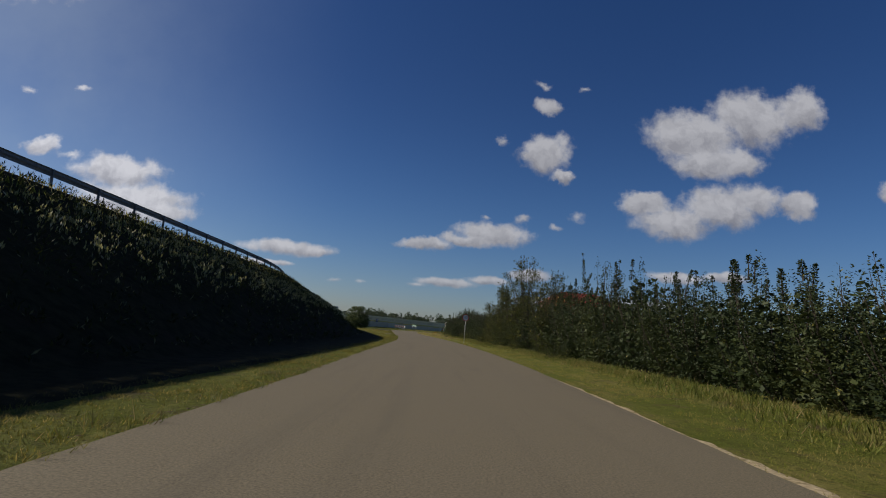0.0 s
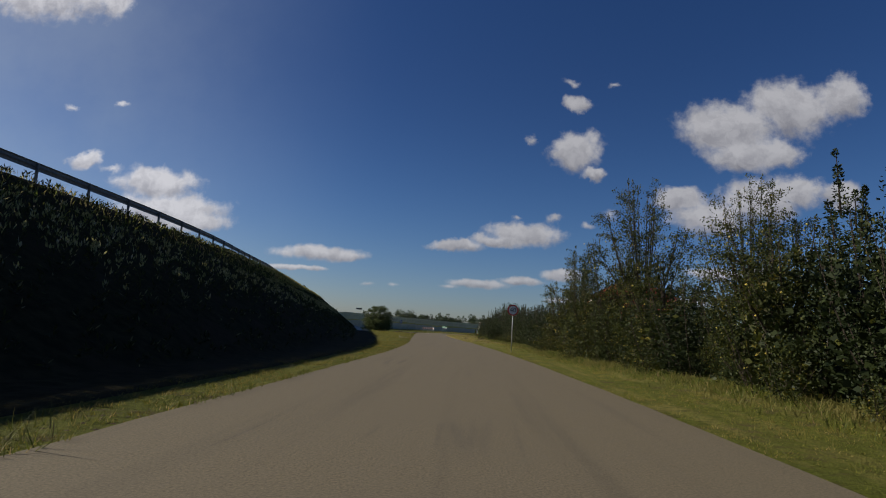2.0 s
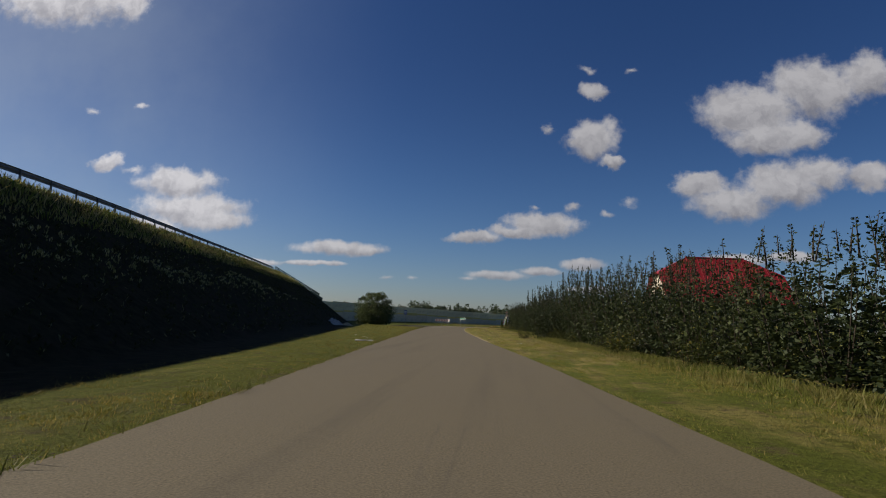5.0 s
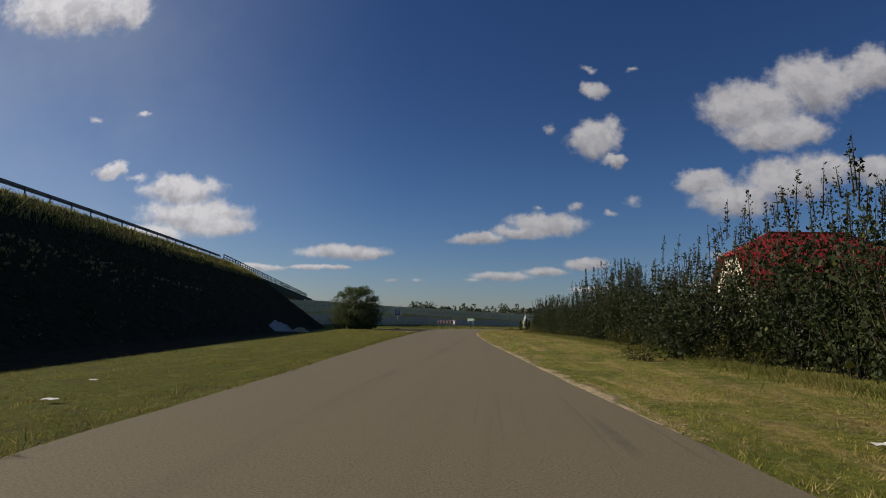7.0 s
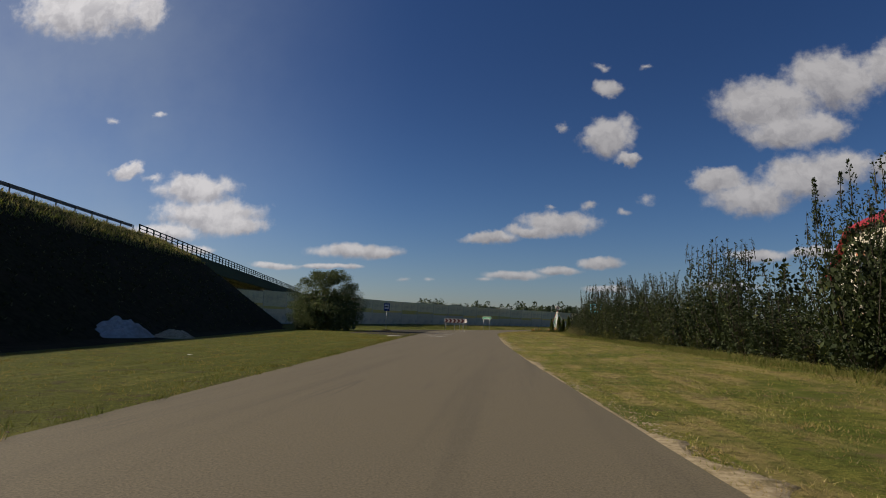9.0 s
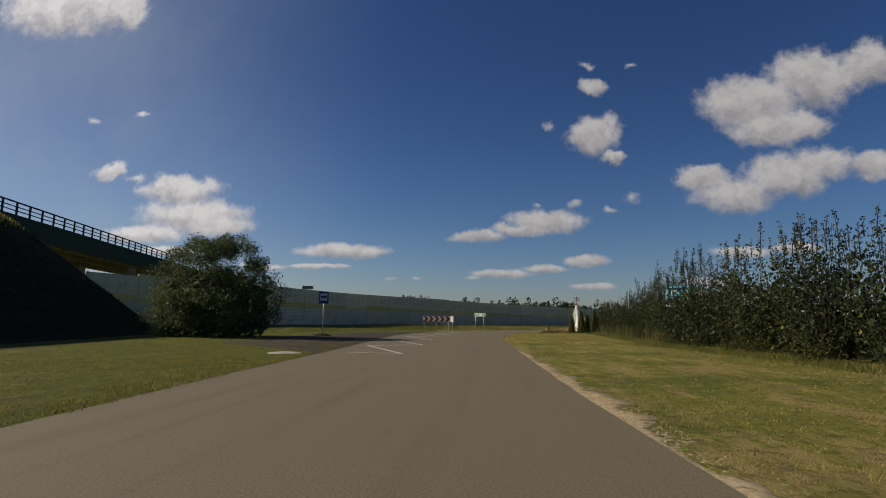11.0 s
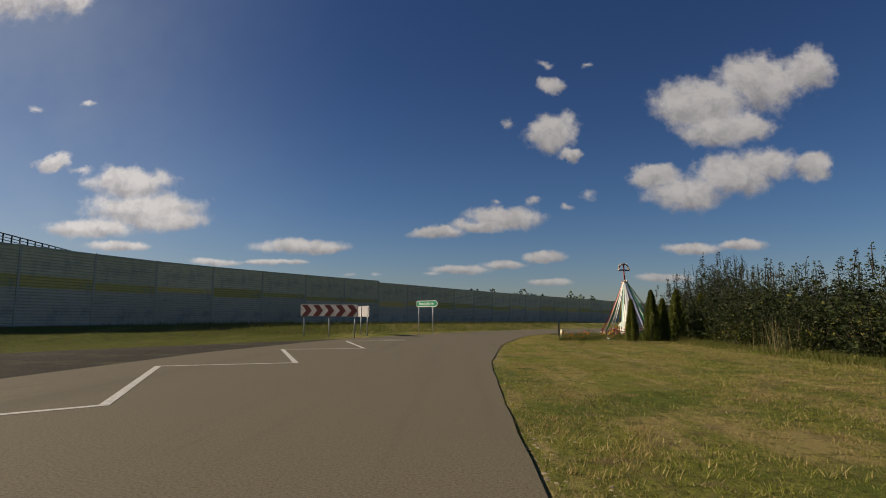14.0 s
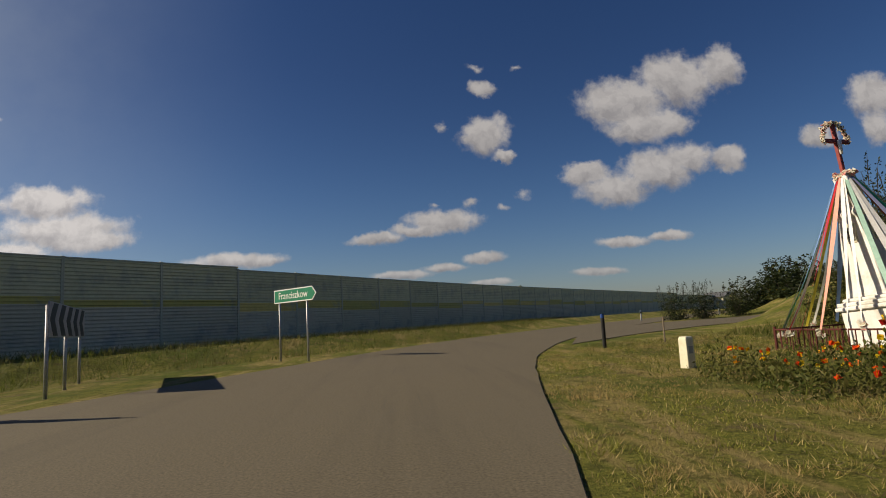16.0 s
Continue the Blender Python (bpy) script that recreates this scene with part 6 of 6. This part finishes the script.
def build_grass():
    gen = np.random.default_rng(21)
    er = np.array(EDGE_RIGHT)
    el = np.array(EDGE_LEFT)
    hf = np.array(HEDGE_FRONT)

    def strip(n, y0, y1, side, reach, power):
        y = gen.uniform(y0, y1, n)
        s = gen.uniform(0, 1, n) ** power
        if side > 0:
            e = np.interp(y, er[:, 0], er[:, 1])
            far = np.maximum(np.interp(y, hf[:, 0], hf[:, 1]) + 0.6, e + 1.0)
            x = e + 0.05 + (far - e) * s
        else:
            e = np.interp(y, el[:, 0], el[:, 1])
            x = e - 0.05 - reach * s
        return x, y, s
    right, lawn, early = [], [], []
    for n, y0, y1, side, reach, power in ((13000, -4, 100, 1, None, 1.0), (23000, 90, 222, 1, None, 1.15), (8000, -4, 70, -1, 2.6, 1.0), (13000, 60, 160, -1, 9.0, 1.3), (3500, 150, 176, -1, 11.0, 1.2), (13000, 178, 221, 1, None, 1.1)):
        x, y, s = strip(n, y0, y1, side, reach, power)
        wide = np.array([noise.noise(Vector((a * 0.7, b * 0.5, 1.0))) for a, b in zip(x, y)])
        fine = np.array([noise.noise(Vector((a * 2.3, b * 2.3, 6.0))) for a, b in zip(x, y)])
        keep = gen.uniform(-0.7, 0.7, n) < 0.45 + wide + 0.6 * fine
        x, y, wide, fine = x[keep], y[keep], wide[keep], fine[keep]
        z = height_field(x, y) - 0.012
        tall = np.clip(0.055 + 0.03 * wide + 0.045 * fine, 0.025, 0.14)
        (lawn if side < 0 else early if y1 == 100 else right).append(tuft_blades(gen, x, y, z, 11, 0.06 + 0.9 * tall, tall, 0.006, 0.6))
    ob = new("lawn_grass", quads_mesh("lawn_grass", np.concatenate(lawn), M_LAWN))
    tagged(ob, "short green grass between the road and the embankment", "grass", kind="stuff")
    ob = new("hedge_verge_grass", quads_mesh("hedge_verge_grass", np.concatenate(early), M_VERGE))
    tagged(ob, "short yellow-green grass on the narrow verge by the hedge", "grass", kind="stuff")
    # loose hay left by the mower, in rows along the verge
    n = 80000
    y = gen.uniform(80, 221, n)
    e, h = np.interp(y, er[:, 0], er[:, 1]), np.interp(y, hf[:, 0], hf[:, 1])
    f = gen.uniform(0.05, 0.95, n)
    x = e + f * (h - e)
    row = 0.55 * np.exp(-((f - 0.36 - 0.05 * np.sin(y * 0.21)) / 0.07) ** 2) + 0.55 * np.exp(-((f - 0.66 - 0.05 * np.sin(y * 0.17)) / 0.08) ** 2) - 0.18 + np.array([noise.noise(Vector((a * 1.1, b * 0.22, 7.0))) + 0.4 * noise.noise(Vector((a * 2.6, b * 2.6, 2.0))) for a, b in zip(x, y)])
    keep = row > 0.06
    x, y = x[keep], y[keep]
    hay = blades(gen, x, y, height_field(x, y) + 0.03, 0.04, 0.007, 3.2)
    tagged(new("loose_hay", quads_mesh("loose_hay", hay, M_HAY)), "pale loose hay lying on the mown verge", "hay", kind="stuff")
    ob = new("verge_grass", quads_mesh("verge_grass", np.concatenate(right), M_GRASS))
    tagged(ob, "short dry mown grass on the road verges", "grass", kind="stuff")
    # taller grass at the hedge foot, the road edge and below the wall
    out = []
    n = 52000
    y = gen.uniform(-6, 222, n)
    x = np.interp(y, hf[:, 0], hf[:, 1]) + gen.normal(0.1, 0.5, n)
    keep = x > np.interp(y, er[:, 0], er[:, 1]) + 0.8
    x, y = x[keep], y[keep]
    out.append(blades(gen, x, y, height_field(x, y) - 0.02, 0.19, 0.011, 0.45))
    n = 60000
    pick = gen.integers(30, 95, n)
    px, py = WALL_POINTS[pick, 0] + gen.uniform(-1.0, 14.0, n), WALL_POINTS[pick, 1] + gen.uniform(-9.0, 2.0, n)
    d = np.array([wall_distance(u, w) for u, w in zip(px, py)])
    lim = np.interp(py, el[:, 0], el[:, 1])
    keep = (px < np.where(py < 219, lim - 0.5, -9.6 + (py - 219) * 0.48)) & (py > 184) & (d > 0.4) & (d < 10.5)
    keep &= ~((py < 206) & (px > lim - 5.5))
    px, py = px[keep], py[keep]
    out.append(blades(gen, px, py, height_field(px, py) - 0.03, 0.27, 0.012, 0.45))
    # ragged tufts at the edge of the asphalt
    n = 16000
    y = gen.uniform(0, 168, n)
    x = np.interp(y, el[:, 0], el[:, 1]) + 0.06 - 0.9 * gen.uniform(0, 1, n) ** 2
    tuft = np.array([noise.noise(Vector((a * 1.8, b * 1.1, 2.0))) for a, b in zip(x, y)])
    x, y, tuft = x[tuft > 0.05], y[tuft > 0.05], tuft[tuft > 0.05]
    out.append(blades(gen, x, y, height_field(x, y) - 0.01, 0.08 + 0.25 * tuft, 0.007, 0.6))
    n = 9000
    px, py = gen.uniform(-1.5, 9, n), gen.uniform(204, 222, n)
    keep = px > np.interp(py, er[:, 0], er[:, 1]) + 1.2
    px, py = px[keep], py[keep]
    out.append(blades(gen, px, py, height_field(px, py) - 0.02, 0.13, 0.008, 0.5))
    n = 22000
    y = gen.uniform(92, 207, n)
    x = np.interp(y, hf[:, 0], hf[:, 1]) + gen.normal(-0.35, 0.55, n)
    rank = np.array([noise.noise(Vector((a * 0.8, b * 0.5, 8.0))) for a, b in zip(x, y)])
    out.append(blades(gen, x, y, height_field(x, y) - 0.02, 0.22 + 0.2 * rank, 0.009, 0.6))
    # dead stalks of tall weeds
    n = 4200
    y = gen.uniform(168, 206, n)
    x = np.interp(y, hf[:, 0], hf[:, 1]) + gen.normal(-0.1, 0.35, n)
    clump = np.array([noise.noise(Vector((b * 0.45, 5.0, 0.0))) for b in y])
    x, y = x[clump > 0.24], y[clump > 0.24]
    stalks = blades(gen, x, y, height_field(x, y) - 0.02, 1.05, 0.011, 0.12)
    tagged(new("dry_weeds", quads_mesh("dry_weeds", stalks, M_STALK)), "clumps of tall dead weed stalks at the hedge foot", "weeds", kind="stuff")
    n = 16000
    px, py = gen.uniform(5, 28, n), gen.uniform(217, 238, n)
    keep = py < 221.5 + (px - 5) * 0.62
    px, py = px[keep], py[keep]
    out.append(blades(gen, px, py, height_field(px, py) - 0.03, 0.30, 0.02, 0.45))
    ob = new("tall_grass", quads_mesh("tall_grass", np.concatenate(out), M_TALL))
    tagged(ob, "uncut taller grass along the hedge and wall", "grass", kind="stuff")


build_grass()


def build_bank_weeds():
    """Weeds on the slope: rank and tall half way up, low towards the crest, next to none on the strip at the foot."""
    gen = np.random.default_rng(41)
    rows = [[Vector(p) for p in r[2:17]] for r in BANK_ROWS]
    seg = [(rows[i][7] - rows[i + 1][7]).length for i in range(len(rows) - 1)]
    ok = np.array([l if rows[i][7].y > -20 else 0.0 for i, l in enumerate(seg)])

    def spot(i, u, v):
        j = int(v)
        return rows[i][j].lerp(rows[i][j + 1], v - j).lerp(rows[i + 1][j].lerp(rows[i + 1][j + 1], v - j), u)
    pos, size = [], []
    for i in gen.choice(len(seg), 13500, p=ok / ok.sum()):
        v = 13.98 * gen.uniform(0.0, 1.0) ** 0.85
        p = spot(i, gen.uniform(), v)
        clump = noise.noise(Vector((p.x * 0.5, p.y * 0.5, p.z * 0.6))) + 0.5 * noise.noise(Vector((p.x * 1.3, p.y * 1.3, p.z)))
        low = 3.4 + 0.9 * noise.noise(Vector((p.y * 0.12, 4.0, 0)))
        if v < low:
            if gen.uniform() < 0.45:
                continue
            h = 0.16 + 0.10 * clump
        else:
            rank = smooth(low, low + 1.2, v) * (1 - smooth(8.0, 11.0, v))
            h = 0.18 + rank * (0.62 + 0.55 * clump) + gen.normal(0, 0.10)
        pos.append(tuple(p))
        cap = (lerp_table(BANK_SHADE_RIM, p.y + 2.0) - 0.3 - p.x) * 0.54 - p.z
        size.append(max(0.06, min(1.2, h, cap)))
    pos, size = np.array(pos), np.array(size)
    n = len(pos)
    out = []
    lean = gen.normal(0, 0.13, (n, 2))
    up = np.array((0.0, 0.0, 1.0))
    for k in range(9):
        t = (k + gen.uniform(0.1, 1.0, n)) / 9
        way = gen.normal(0, 1, (n, 3))
        way[:, 2] *= 0.3
        way /= np.linalg.norm(way, axis=1)[:, None]
        q = pos + way * (0.10 * (1.15 - t) * np.maximum(size, 0.4))[:, None]
        q[:, :2] += lean * (t * size)[:, None]
        q[:, 2] = pos[:, 2] + t * size
        out.append(leaves_at(q, way * 0.7 + up * 0.8, way + up * 0.5, 0.135, 0.26, gen, 0.4))
    # seed heads on the tallest stems, pale to stand in for lit weed tops
    patchy = np.array([noise.noise(Vector((p[0] * 0.45, p[1] * 0.45, p[2] * 0.6 + 9))) for p in pos])
    high = (size > 0.34) & (patchy > -0.12)
    heads = []
    for k in range(7):
        q = pos[high] + gen.normal(0, 0.035, (high.sum(), 3))
        q[:, :2] += lean[high] * size[high, None]
        q[:, 2] = pos[high, 2] + size[high] * gen.uniform(0.88, 1.12, high.sum())
        heads.append(leaves_at(q, np.tile(up, (len(q), 1)), gen.normal(0, 1, (len(q), 3)), 0.115, 0.36, gen, 0.3))
    tagged(new("weed_heads", quads_mesh("weed_heads", np.concatenate(heads), M_SEED)), "olive-brown seed heads of tall weeds on the embankment, paled to read as highlights", "weeds", kind="stuff")
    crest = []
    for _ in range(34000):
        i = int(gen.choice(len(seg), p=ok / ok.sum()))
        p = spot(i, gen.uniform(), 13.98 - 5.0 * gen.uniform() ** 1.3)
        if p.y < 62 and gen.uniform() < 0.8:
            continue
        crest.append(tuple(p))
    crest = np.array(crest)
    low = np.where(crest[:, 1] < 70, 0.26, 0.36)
    # the pale verge grass colour stands in for sun on the crest
    tagged(new("crest_grass", quads_mesh("crest_grass", blades(gen, crest[:, 0], crest[:, 1], crest[:, 2] - 0.02, low, 0.03, 0.4), M_GRASS)), "yellow-green grass along the embankment crest, coloured pale as if sunlit", "grass", kind="stuff")
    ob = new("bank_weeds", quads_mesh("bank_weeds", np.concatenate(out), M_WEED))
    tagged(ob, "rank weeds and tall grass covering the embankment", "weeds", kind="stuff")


build_bank_weeds()


def build_far_woods():
    gen = np.random.default_rng(51)
    out = []
    for i in range(420):
        u = gen.uniform(0, 1)
        x = -170 + 330 * u
        y = 395 + 70 * u + gen.normal(0, 14)
        if x > 58:
            continue
        clump = noise.noise(Vector((x * 0.03, 0, 0)))
        h = max(5.0, 8.0 + 2.2 * smooth(-80, -40, x) * (1 - smooth(90, 130, x)) + 1.6 * clump + gen.normal(0, 0.7))
        if gen.uniform() < 0.08:
            h *= 1.25
        n = 130
        t = gen.uniform(0.1, 1, n)
        slim = gen.uniform(0.2, 0.42)
        a = gen.uniform(0, 6.28, n)
        r = h * slim * np.sin(np.pi * np.clip(t, 0.08, 0.97)) ** 0.7 * np.sqrt(gen.uniform(0.2, 1, n))
        pos = np.stack([x + r * np.cos(a), y + r * np.sin(a), h * t], 1)
        out.append(leaf_quads(pos, 1.0, 0.8, 0.0, gen))
    ob = new("far_woods", quads_mesh("far_woods", np.concatenate(out), M_LEAF_FAR))
    tagged(ob, "distant line of woods behind the noise wall", "woods", kind="stuff")


build_far_woods()
